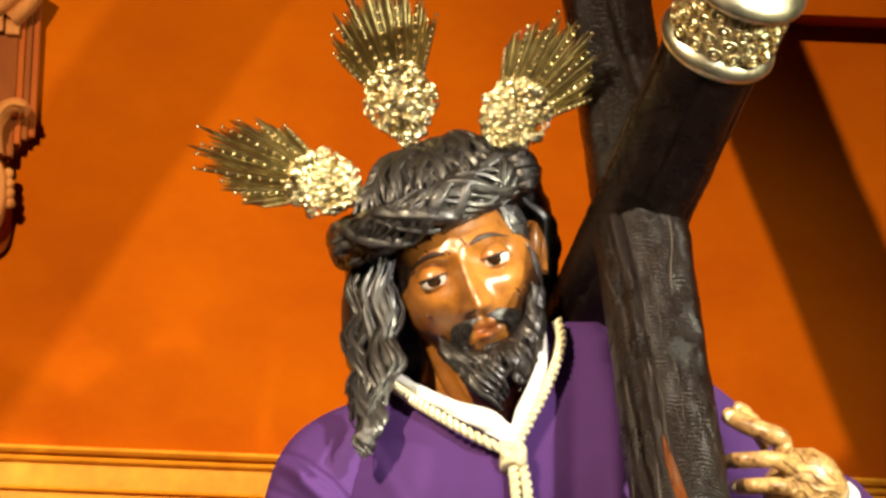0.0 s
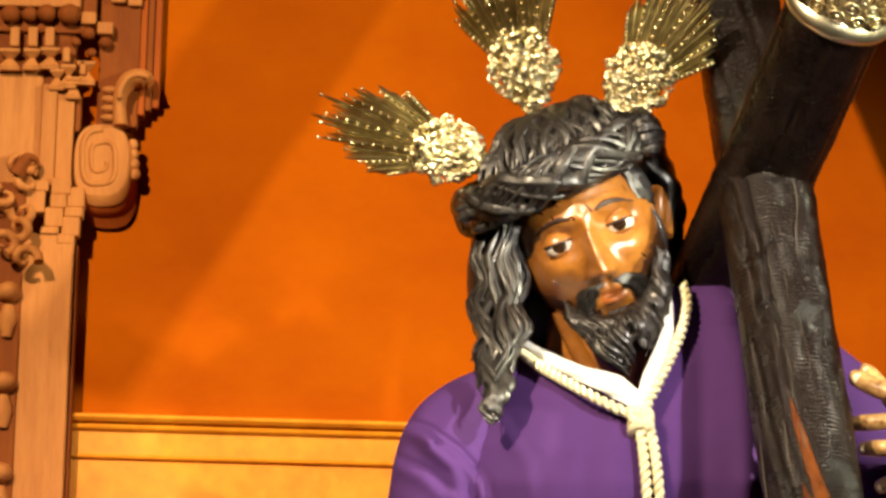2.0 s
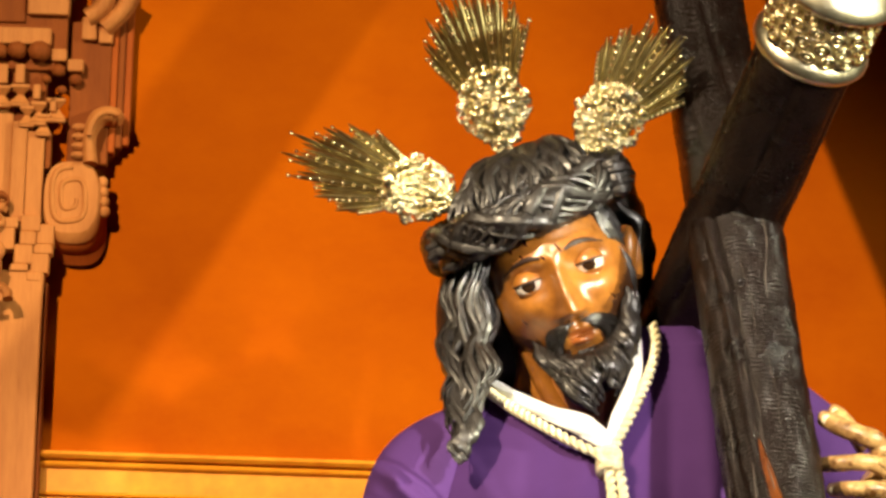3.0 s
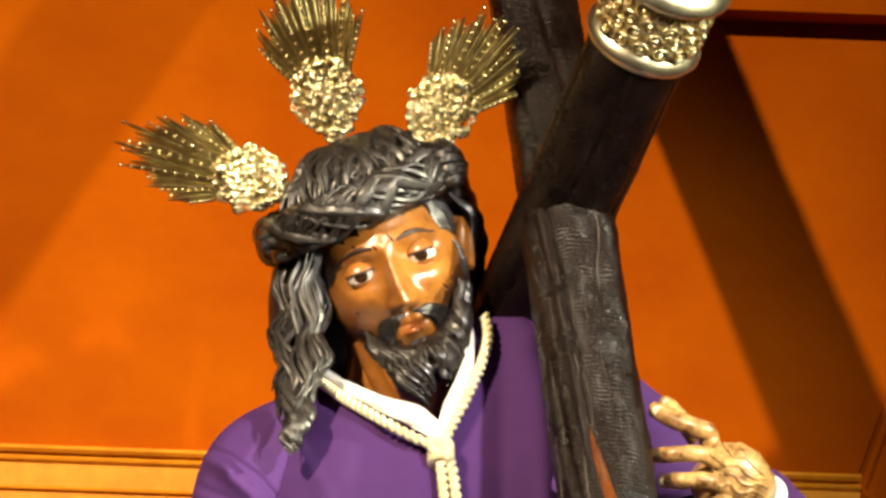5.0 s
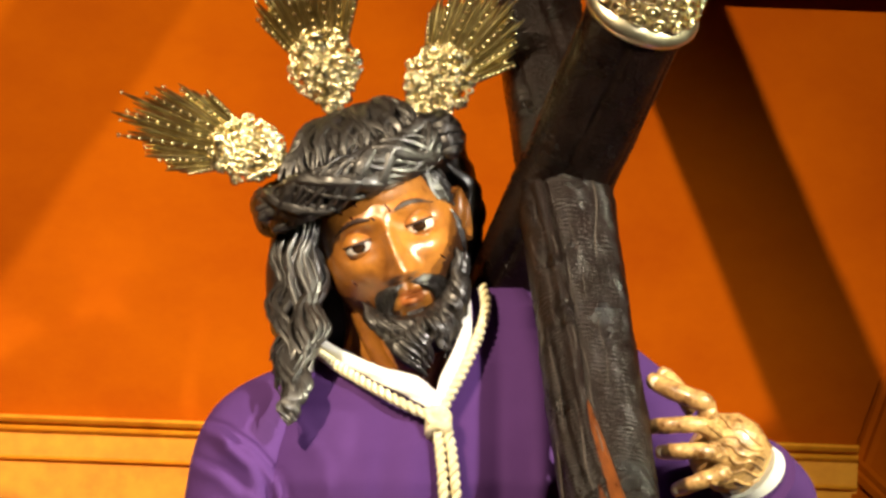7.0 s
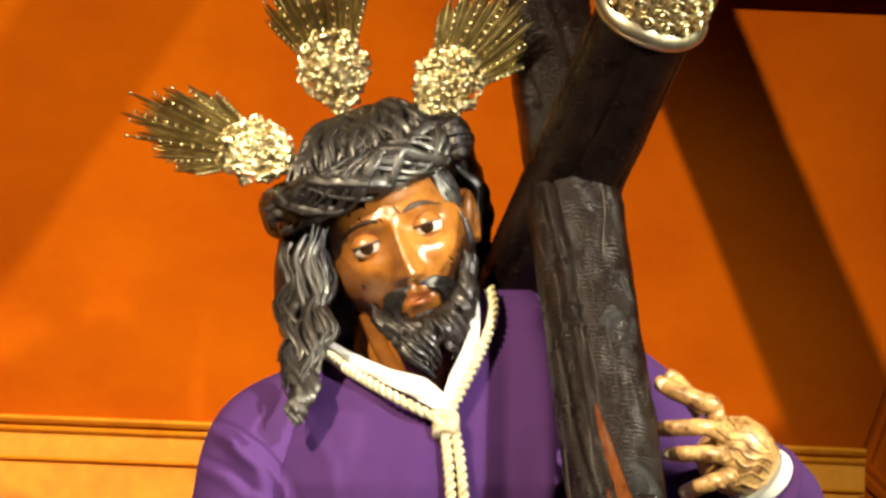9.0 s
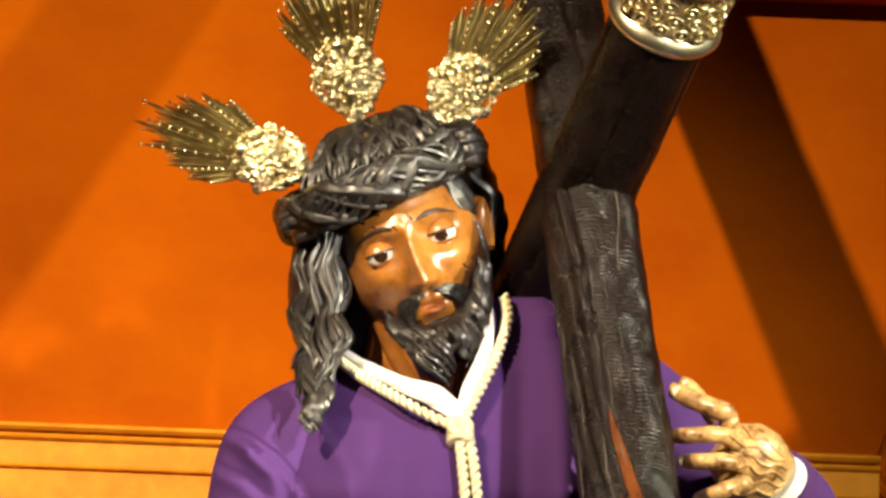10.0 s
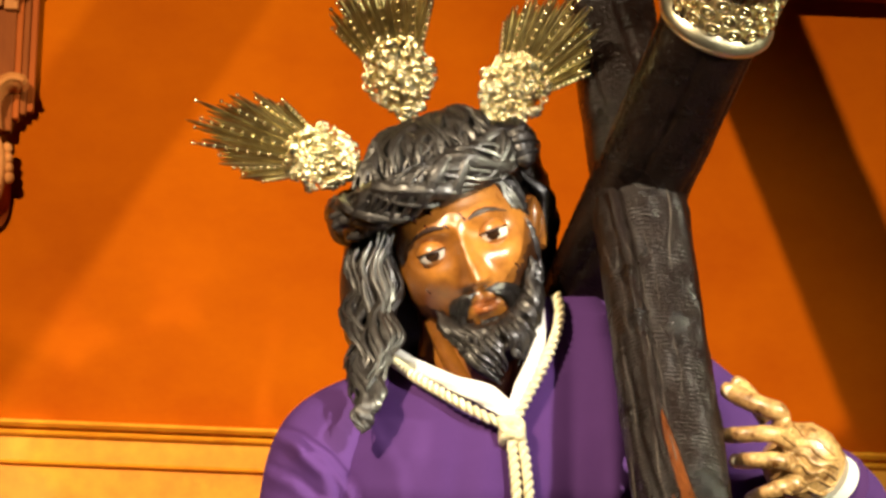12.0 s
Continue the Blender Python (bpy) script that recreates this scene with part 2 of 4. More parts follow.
def wedge(name, lo, hi, m=WOOD):
    """A small carved pyramid standing on a square plate."""
    s = Shape()
    (x0, y0, z0), (x1, y1, z1) = lo, hi
    z1 = z0 + (z1 - z0) * 0.66
    h = (z1 - z0) * 0.22
    s.box(lo, (x1, y1, z0 + h), 0, 0.001)
    mx, my = (x0 + x1) / 2, y0 + (x1 - x0) / 2
    w = (x1 - x0) * 0.05
    s.grid([[(x0, y0, z0 + h), (x1, y0, z0 + h), (x1, y1, z0 + h), (x0, y1, z0 + h)], [(mx - w, my - w, z1), (mx + w, my - w, z1), (mx + w, my + w, z1), (mx - w, my + w, z1)]], 0, wrap=True)
    s.fan([(mx - w, my - w, z1), (mx + w, my - w, z1), (mx + w, my + w, z1), (mx - w, my + w, z1)], 0)
    top = z1 + (z1 - z0) * 0.42
    s.grid([[(mx - w, my - w, z1 - 0.004), (mx + w, my - w, z1 - 0.004), (mx + w, my + w, z1 - 0.004), (mx - w, my + w, z1 - 0.004)], [(x0 + 0.001, y0, top - 0.003), (x1 - 0.001, y0, top - 0.003), (x1 - 0.001, y1, top - 0.003), (x0 + 0.001, y1, top - 0.003)], [(x0 + 0.001, y0, top), (x1 - 0.001, y0, top), (x1 - 0.001, y1, top), (x0 + 0.001, y1, top)]], 0, wrap=True)
    s.fan([(x0 + 0.001, y0, top), (x1 - 0.001, y0, top), (x1 - 0.001, y1, top), (x0 + 0.001, y1, top)], 0)
    return part(name, s, m, column, smooth=False)


# lower shaft in two setbacks, standing on the floor
def shaft(name, lo, hi, m=WOOD):
    return block(name, (lo[0], lo[1], 0.0), hi, m, 0.0016)


shaft("shaft", (-0.682, 6.0196, 2.5824), (-0.5390, 6.0546, 2.8434))
# the narrow side is darker: its shade is put into the colour
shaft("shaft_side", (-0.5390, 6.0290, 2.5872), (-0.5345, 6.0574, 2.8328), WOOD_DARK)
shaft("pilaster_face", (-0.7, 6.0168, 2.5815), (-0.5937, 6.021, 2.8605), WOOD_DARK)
# turned and carved drops on the face of the shaft
for k in range(5):
    s = Shape()
    base = Vector((-0.6071, 6.0161, 2.7751)) - Vector((0, 0, 0.10 * k))
    s.ball(base, (0.014, 0.017, 0.012), 0, None, 14, 9)
    s.tube([base - Vector((0, 0, 0.014)), base - Vector((0, 0, 0.03)), base - Vector((0, 0, 0.05))], [0.006, 0.011, 0.006], 12, 0)
    part("carved_drop", s, WOOD, column)
# stepped blocks of the lower capital
block("capital_block", (-0.5487, 6.0189, 2.8728), (-0.5299, 6.0406, 2.8954))
block("capital_block", (-0.5513, 6.0186, 2.8619), (-0.5308, 6.0406, 2.8732))
block("capital_block", (-0.5536, 6.0193, 2.8406), (-0.5341, 6.0406, 2.8625))
block("capital_block", (-0.5581, 6.0186, 2.8315), (-0.5412, 6.0406, 2.8407))
block("capital_block", (-0.5664, 6.0165, 2.8864), (-0.545, 6.0406, 2.9046))
block("capital_block", (-0.567, 6.0161, 2.8711), (-0.5491, 6.0406, 2.8867))
block("capital_block", (-0.5723, 6.0168, 2.8497), (-0.5522, 6.0406, 2.8716))
block("capital_block", (-0.5768, 6.0161, 2.8418), (-0.5562, 6.0406, 2.8499))
block("capital_block", (-0.5923, 6.0147, 2.8891), (-0.5694, 6.0406, 2.9011))
block("capital_block", (-0.5938, 6.0154, 2.8652), (-0.5727, 6.0406, 2.8898))
block("capital_block", (-0.6514, 6.014, 2.8584), (-0.5939, 6.0406, 2.8978), WOOD_DARK)
# leaf volutes on the face
for k in range(7):
    s = Shape()
    c = Vector((-0.602, 6.0126, 2.9162)) + Vector((0.014 * math.sin(2.3 * k), -0.004 * k, -0.018 * k))
    s.tube([c + Vector(((0.016 - 0.0012 * g) * math.cos(0.6 * g + k), 0.004 * math.sin(g), (0.014 - 0.001 * g) * math.sin(0.6 * g + k))) for g in range(11)], spread([0.006, 0.005, 0.002], 11), 7, 0)
    part("leaf_volute", s, WOOD, column)
s = Shape()
s.tube(smooth_path([(-0.604, 6.0126, 2.9048), (-0.5923, 6.0112, 2.9238), (-0.5809, 6.0105, 2.9188), (-0.5891, 6.0112, 2.9061)], 6), spread([0.02, 0.013, 0.003, 0.006], 19), 10, 0, flat=0.5)
part("leaf_tip", s, WOOD_DARK, column)
# upper shaft: plain panel and two stepped flutes
block("upper_shaft", (-0.6723, 6.0300, 2.897), (-0.5818, 6.0546, 3.0277))
block("upper_flute", (-0.5818, 6.0230, 2.8967), (-0.5650, 6.0546, 3.0114))
block("upper_flute", (-0.5650, 6.0265, 2.8911), (-0.5459, 6.0546, 3.0014))
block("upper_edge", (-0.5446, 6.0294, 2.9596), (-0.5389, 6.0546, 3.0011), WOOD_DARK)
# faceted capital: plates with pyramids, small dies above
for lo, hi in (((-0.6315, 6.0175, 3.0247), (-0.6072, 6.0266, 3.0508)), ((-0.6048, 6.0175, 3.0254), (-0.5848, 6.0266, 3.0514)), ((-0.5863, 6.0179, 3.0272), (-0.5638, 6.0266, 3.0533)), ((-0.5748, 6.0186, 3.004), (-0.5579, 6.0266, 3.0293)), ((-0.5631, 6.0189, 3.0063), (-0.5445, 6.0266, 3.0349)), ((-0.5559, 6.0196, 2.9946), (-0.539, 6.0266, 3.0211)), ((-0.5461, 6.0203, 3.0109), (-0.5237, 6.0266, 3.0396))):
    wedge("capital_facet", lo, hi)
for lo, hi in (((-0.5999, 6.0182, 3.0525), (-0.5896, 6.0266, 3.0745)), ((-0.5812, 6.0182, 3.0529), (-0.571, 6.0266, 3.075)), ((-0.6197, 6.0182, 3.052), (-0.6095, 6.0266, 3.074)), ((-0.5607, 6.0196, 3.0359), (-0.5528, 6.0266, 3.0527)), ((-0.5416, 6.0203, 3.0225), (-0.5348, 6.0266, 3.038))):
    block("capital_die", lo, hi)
# dark core: the shade between the facets is painted in
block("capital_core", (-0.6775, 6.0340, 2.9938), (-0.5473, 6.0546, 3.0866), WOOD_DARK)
# egg row under the cornice, coloured dark to hold the cornice's shade
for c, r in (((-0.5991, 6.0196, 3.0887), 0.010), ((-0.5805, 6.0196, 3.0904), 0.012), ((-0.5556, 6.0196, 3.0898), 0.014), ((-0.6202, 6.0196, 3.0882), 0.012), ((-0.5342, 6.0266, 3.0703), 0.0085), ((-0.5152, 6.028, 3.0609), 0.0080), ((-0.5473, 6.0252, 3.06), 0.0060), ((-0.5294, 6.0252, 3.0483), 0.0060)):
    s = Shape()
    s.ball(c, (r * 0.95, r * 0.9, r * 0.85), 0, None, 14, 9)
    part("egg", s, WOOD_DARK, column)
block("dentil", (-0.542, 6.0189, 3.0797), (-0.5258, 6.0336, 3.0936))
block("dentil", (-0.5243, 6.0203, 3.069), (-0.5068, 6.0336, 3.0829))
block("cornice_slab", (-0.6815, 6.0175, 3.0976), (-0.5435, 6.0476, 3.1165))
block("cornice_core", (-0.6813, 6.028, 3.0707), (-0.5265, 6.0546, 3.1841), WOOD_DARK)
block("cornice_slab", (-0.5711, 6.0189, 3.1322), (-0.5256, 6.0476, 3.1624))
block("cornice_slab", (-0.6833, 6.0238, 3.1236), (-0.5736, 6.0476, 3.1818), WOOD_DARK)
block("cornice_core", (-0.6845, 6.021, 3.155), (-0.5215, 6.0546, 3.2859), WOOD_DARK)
# entablature side with upright fillets; its dark panels have shade put into their colour
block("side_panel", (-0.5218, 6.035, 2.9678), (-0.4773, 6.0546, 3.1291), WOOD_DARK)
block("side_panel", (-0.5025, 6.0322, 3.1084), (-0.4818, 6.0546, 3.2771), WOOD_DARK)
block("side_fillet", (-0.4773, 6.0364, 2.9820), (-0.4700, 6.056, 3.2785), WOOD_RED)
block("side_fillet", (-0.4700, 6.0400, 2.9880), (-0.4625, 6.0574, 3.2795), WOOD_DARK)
block("side_fillet", (-0.4625, 6.0440, 2.9920), (-0.4545, 6.058, 3.2807), WOOD_RED)
for pts in (((-0.4865, 6.028, 3.1206), (-0.4769, 6.028, 3.1299), (-0.4662, 6.0294, 3.1421), (-0.4569, 6.0294, 3.1604)), ((-0.5055, 6.0266, 3.1314), (-0.4946, 6.0266, 3.1381), (-0.4875, 6.0266, 3.1486), (-0.4819, 6.0266, 3.1655))):
    s = Shape()
    path = smooth_path(pts, 5)
    s.tube(path, 0.011, 4, 0, up=(0, 1, 0))
    part("cornice_return", s, WOOD, column)
block("cornice_die", (-0.492, 6.028, 3.1038), (-0.4765, 6.0476, 3.1209))
block("cornice_die", (-0.5108, 6.0266, 3.1068), (-0.4944, 6.0476, 3.133))


def scroll_corbel():
    """A scrolled bracket: rolled body with a squared spiral, fluted edge, stem and curled top."""
    body = Shape()
    c = Vector((-0.5135, 6.0240, 2.9275))
    rows = []
    for y in (0.0, 0.003, 0.010, 0.012, 0.015, 0.022, 0.024, 0.027, 0.036):
        row = []
        k = {0.0: 0.94, 0.012: 0.955, 0.015: 0.955, 0.024: 0.955, 0.027: 0.955}.get(y, 1.0)
        for g in range(40):
            a = 2 * math.pi * g / 40
            e = 2.9
            q = 1 / (abs(math.cos(a)) ** e + abs(math.sin(a)) ** e) ** (1 / e)
            row.append(c + Vector((0.0310 * q * k * math.cos(a) + 0.22 * y, y * 0.8, 0.0425 * q * k * math.sin(a) - 0.78 * y)))
        rows.append(row)
    body.grid(rows[:3], 0, wrap=True)
    # behind the front the cedar is darker and redder, painting in the underside's shade
    body.grid(rows[2:], 1, wrap=True)
    body.fan(rows[0], 0, flip=True)
    ob = part("corbel", body, [WOOD, WOOD_RED], column)
    s = Shape()
    pts = []
    for g in range(46):
        a = 0.5 * math.pi + 2 * math.pi * g / 26
        r = 1 - g / 62
        q = 1 / (abs(math.cos(a)) ** 3.5 + abs(math.sin(a)) ** 3.5) ** (1 / 3.5)
        pts.append(c + Vector((0.0230 * q * r * math.cos(a), 0.0005, 0.0340 * q * r * math.sin(a))))
    s.tube(pts, spread([0.0034, 0.003, 0.0024], 46), 7, 0)
    part("spiral", s, WOOD, ob)
    for k in range(4):
        s = Shape()
        s.ball(c + Vector((0.0330 + 0.0014 * k, 0.010, 0.020 - 0.011 * k)), (0.0065, 0.0050, 0.0070), 0, None, 10, 7)
        part("edge_bead", s, WOOD, ob)
    s = Shape()
    path = smooth_path([(-0.4945, 6.0287, 2.9660), (-0.4965, 6.0287, 2.9880), (-0.4955, 6.0287, 3.0035), (-0.4890, 6.0287, 3.0160), (-0.4785, 6.0287, 3.0210), (-0.4680, 6.0287, 3.0195), (-0.4625, 6.0287, 3.0160)], 6)
    s.tube(path, spread([0.0085, 0.0075, 0.008, 0.010, 0.0105, 0.010, 0.006], len(path)), 12, 0, flat=2.2, up=(0, 1, 0))
    part("curl", s, WOOD, ob)
    s = Shape()
    s.tube([p + Vector((0.001, -0.021, 0.0)) for p in path[8:34]], 0.0035, 6, 0)
    part("curl_fillet", s, WOOD, ob)
    for k in range(4):
        block("stem_bead", *[tuple(Vector((-0.5165, 6.028, 2.9727)) + Vector(o) + Vector((0, 0, 0.0105 * k))) for o in ((0, 0, 0), (0.016, 0.05, 0.0085))], WOOD, 0.003, ob)


scroll_corbel()

# ---- the figure ----
# Its own axes: right, up along its stooping back, and forward to the nave.
FIGURE = pose(0, 5.4776, 2.7643, 102, 0, 0) @ pose(0, 0, 0, 0, 0, 2.27)
HEAD = Matrix.Translation((0.021, -0.0194, 0.088)) @ Matrix.Rotation(radians(20), 4, "Z")
rnd = random.Random(7)


def bell(x, y, cx, cy, sx, sy):
    return math.exp(-((x - cx) / sx) ** 2 - ((y - cy) / sy) ** 2)


def relief(x, y):
    """How far the carved face stands out at x across and y up from between the eyes."""
    a = abs(x)
    z = -0.0130 * bell(a, y, 0.030, 0.002, 0.019, 0.0125)
    z += 0.0060 * bell(a, y, 0.027, 0.021, 0.026, 0.008) + 0.002 * bell(a, y, 0, 0.05, 0.05, 0.02)
    k = ease((0.016 - y) / 0.056)
    below = ease((y + 0.0475) / 0.007)
    z += (0.005 + 0.0185 * k) * math.exp(-(x / (0.0058 + 0.0048 * k)) ** 2) * below * ease((0.026 - y) / 0.016)
    z += 0.0075 * bell(a, y, 0.0115, -0.0405, 0.0062, 0.0058)
    z += 0.0050 * bell(a, y, 0.040, -0.024, 0.020, 0.015) - 0.0055 * bell(a, y, 0.037, -0.058, 0.016, 0.022)
    z += 0.0042 * bell(a, y, 0.006, -0.0565, 0.011, 0.0036) + 0.0068 * bell(x, y, 0, -0.0690, 0.0105, 0.0044)
    z -= 0.0100 * bell(x, y, 0, -0.0628, 0.0115, 0.0026) + 0.0020 * bell(x, y, 0, -0.050, 0.003, 0.004)
    z += 0.0075 * bell(x, y, 0, -0.102, 0.02, 0.014) - 0.003 * bell(x, y, 0, -0.080, 0.02, 0.005)
    return z


def face_point(x, y, lift=0.0):
    """The face's surface, in the head's axes."""
    yy = (y + 0.008) / 0.122
    wide = 0.073 * (1 - 0.33 * ease((-0.025 - y) / 0.1))
    q = max(0.0, 1 - (x / wide) ** 2 - yy * yy)
    return Vector((x, y, 0.092 * math.sqrt(q) - 0.092 + relief(x, y) * min(1, q * 3) + lift))


st = Shape()
SLOTS = [SKIN, HAIR, LIP, EYE, IRIS, BROW, PALM, BLOOD, STUBBLE, NAIL]


def in_head(points):
    return [HEAD @ Vector(p) for p in points]


# face
rows = []
for i in range(151):
    b = math.pi * (i / 150 - 0.5) * 0.985
    row = []
    for j in range(121):
        a = math.pi * (j / 120 - 0.5) * 0.998
        y = -0.008 + 0.122 * math.sin(b)
        wide = 0.073 * (1 - 0.33 * ease((-0.025 - y) / 0.1))
        row.append(HEAD @ face_point(wide * math.sin(a) * math.cos(b), y))
    rows.append(row)
back = HEAD.inverted()


def face_slot(p):
    q = back @ p
    lip = 0.0128 - 0.5 * abs(abs(q.y + 0.0637) - 0.003)
    if abs(q.x) < lip and -0.0735 + 22 * q.x * q.x < q.y < -0.0565 - 22 * q.x * q.x:
        return 2
    edge = 0.006 * noise.noise(q * 220)
    if q.y < -0.042 - 0.75 * (q.x + 0.060) + edge and q.x < -0.005 and abs(q.x) > 0.015:
        return 8
    if q.y < -0.019 - 1.05 * (0.066 - q.x) + edge and q.x > 0.018:
        return 8
    return 0


st.grid(rows, face_slot)

# eyes: ball with iris, heavy upper lid, lower lid
for sx in (-1, 1):
    c = Vector((0.0315 * sx, 0.0, -0.0195))
    gaze = Vector((-0.04, -0.14, 1)).normalized()

    def cap(radius, e0, e1, slot, n=22, squash=1.0):
        rr = []
        for i in range(n + 1):
            e = radians(e0 + (e1 - e0) * i / n)
            rr.append([HEAD @ (c + Vector((radius * 1.16 * math.cos(e) * math.sin(a), radius * math.sin(e) * squash, radius * math.cos(e) * math.cos(a)))) for a in [radians(-92 + 184 * j / 30) for j in range(31)]])
        st.grid(rr, slot)

    def eye_slot(p):
        way = ((back @ p) - c)
        way.x /= 1.16
        return 4 if way.normalized().dot(gaze) > math.cos(radians(28)) else 3
    cap(0.0128, -60, 60, eye_slot, 40)
    cap(0.0143, 9, 88, 0)
    cap(0.0138, -88, -31, 0)
    lid = [c + Vector((0.0143 * 1.16 * math.cos(e0) * math.sin(a), 0.0143 * math.sin(e0), 0.0143 * math.cos(e0) * math.cos(a))) for a in [radians(-75 + 150 * j / 14) for j in range(15)] for e0 in [radians(9)]]
    st.tube(in_head(lid), spread([0.0006, 0.0014, 0.0006], 15), 6, 5)
    # brow: thin painted ridge, raised towards the nose
    arc = smooth_path([face_point(sx * x, y, 0.0006) for x, y in ((0.013, 0.0205), (0.024, 0.0235), (0.037, 0.0225), (0.052, 0.0155))], 5)
    st.tube(in_head(arc), spread([0.0014, 0.0028, 0.0023, 0.0007], len(arc)), 6, 5, flat=0.18)

    st.ball(HEAD @ face_point(sx * 0.0058, -0.0462, 0.0002), (0.0032, 0.0016, 0.0016), 5, HEAD.to_3x3(), 8, 6)

# ear
st.tube(in_head(smooth_path([(0.072, 0.020, -0.075), (0.080, 0.016, -0.085), (0.081, -0.002, -0.085), (0.077, -0.020, -0.078), (0.073, -0.030, -0.07)], 5)), 0.0042, 8, 0)
st.ball(HEAD @ Vector((0.073, -0.004, -0.078)), (0.008, 0.026, 0.012), 0)

# short painted drops on the brow
for x, y, n in ((-0.040, 0.046, 0.012), (-0.024, 0.052, 0.016), (-0.030, 0.030, 0.007), (-0.012, 0.024, 0.006), (0.030, 0.056, 0.008), (0.006, 0.030, 0.010), (-0.050, -0.030, 0.006), (0.041, -0.035, 0.007)):
    st.tube(in_head([face_point(x + 0.001 * k, y - n * k / 4, 0.0003) for k in range(5)]), [0.0005, 0.0010, 0.0011, 0.0013, 0.0007], 5, 7, flat=0.6)

# neck
st.tube(smooth_path([(0.0305, -0.0673, -0.03), (0.0305, -0.1125, -0.03), (0.0289, -0.1694, -0.045), (0.029, -0.2381, -0.06)], 4), spread([0.058, 0.052, 0.06, 0.085], 13), 24, 0)
for k in (-1, 1):
    st.tube(smooth_path([(-0.0078, -0.0947, 0.015) if k < 0 else (0.0877, -0.0894, 0), (0.009, -0.1341, 0.012) if k < 0 else (0.0735, -0.1341, 0.01), (0.037, -0.1789, 0.012) if k < 0 else (0.0595, -0.1789, 0.012)], 5), 0.010, 8, 0)


def lock(points, radius, waves=0.0, turns=3.0, slot=1, sides=15, steps=8, phase=None):
    """A carved lock: a ridged tapering strand that waves across its length."""
    path = smooth_path(points, steps)
    n, ph = len(path), rnd.uniform(0, 6.3) if phase is None else phase
    out = []
    for i, p in enumerate(path):
        t = i / (n - 1)
        s = waves * ease(t * 4) * math.sin(turns * 2 * math.pi * t + ph)
        out.append(p + Vector((s, 0, 0.5 * waves * math.cos(turns * 2 * math.pi * t + ph) * ease(t * 4))))
    st.tube(out, [radius * r for r in spread([0.2, 0.9, 1.05, 0.9, 0.3], n)], sides, slot, flat=0.62, ridge=0.3, lobes=5, twist=0.10)


# skull hair under the crown, with combed strands over it
st.ball(HEAD @ Vector((-0.008, 0.052, -0.108)), (0.075, 0.074, 0.085), 1, HEAD.to_3x3(), 28, 18, 0.04)
for i in range(96):
    a = -1.5 + 3.0 * i / 95
    x0 = 0.024 + 0.02 * rnd.uniform(-1, 1)
    pts = []
    for k in range(6):
        t = k / 5
        e = 1.50 - 1.05 * t
        pts.append(HEAD @ (Vector((-0.008, 0.050, -0.100)) + Vector((0.081 * math.cos(e) * math.sin(a + 0.3 * math.sin(2.5 * t + 0.4 * i)) + x0 * (1 - t) * 0.8, 0.079 * math.sin(e) + 0.003 * math.sin(i), 0.095 * math.cos(e) * math.cos(a)))))
    lock(pts, rnd.uniform(0.0032, 0.0060), 0.003, 1.5)

# braided crown of carved stems round the brow
RING = Vector((-0.008, 0.069, -0.088))


def stem(phase, turns, wide, thick, ridge, seed):
    """One carved stem wound round the ring of the crown."""
    pts, radii = [], []
    for k in range(121):
        a = 2 * math.pi * k / 120
        q = phase + turns * a + 0.5 * math.sin(3 * a + seed)
        rad = 0.089 + 0.55 * wide * math.cos(q)
        y = wide * math.sin(q) + 0.007 * math.sin(a) - 0.004 * math.cos(a) + 0.003 * noise.noise(Vector((4 * math.cos(a), 4 * math.sin(a), seed)))
        pts.append(HEAD @ (RING + Vector((rad * 1.09 * math.sin(a), y, rad * math.cos(a)))))
        radii.append(thick * (1 + 0.45 * noise.noise(Vector((7 * math.cos(a), 7 * math.sin(a), 3.1 * seed)))))
    st.tube(pts, radii, 14, 1, flat=0.7, ridge=ridge, lobes=5, twist=0.16)


for i in range(8):
    stem(6.283 * i / 8 + rnd.uniform(-0.3, 0.3), (4, -3, 5, -4)[i % 4], rnd.uniform(0.013, 0.018), rnd.uniform(0.0055, 0.0080), 0.26, i)
for i in range(16):
    stem(rnd.uniform(0, 6.283), rnd.choice((3, 4, 5, -3, -4, -5)), rnd.uniform(0.015, 0.021), rnd.uniform(0.0022, 0.0036), 0.30, 10 + i)
for i in range(5):
    stem(rnd.uniform(0, 6.283), rnd.choice((3, 5, -3, -5)), rnd.uniform(0.019, 0.023), rnd.uniform(0.0015, 0.0022), 0.2, 30 + i)
st.tube([HEAD @ (RING + Vector((0.092 * math.sin(a), 0.007 * math.sin(a) - 0.004 * math.cos(a), 0.086 * math.cos(a)))) for a in [2 * math.pi * k / 48 for k in range(49)]], 0.010, 14, 1, flat=1.2)
# loose stem ends at the temples
for k in range(18):
    sx = 1 if k < 9 else -1
    y0 = rnd.uniform(0.058, 0.086) if sx > 0 else rnd.uniform(0.040, 0.070)
    x1 = rnd.uniform(0.094, 0.102) if sx > 0 else rnd.uniform(0.106, 0.116)
    lock(in_head([(sx * 0.074, y0, -0.03), (sx * 0.088, y0 + rnd.uniform(-0.004, 0.006), -0.03), (sx * x1, y0 + rnd.uniform(-0.010, 0.006), -0.035)]), rnd.uniform(0.0045, 0.0075), 0, 1)

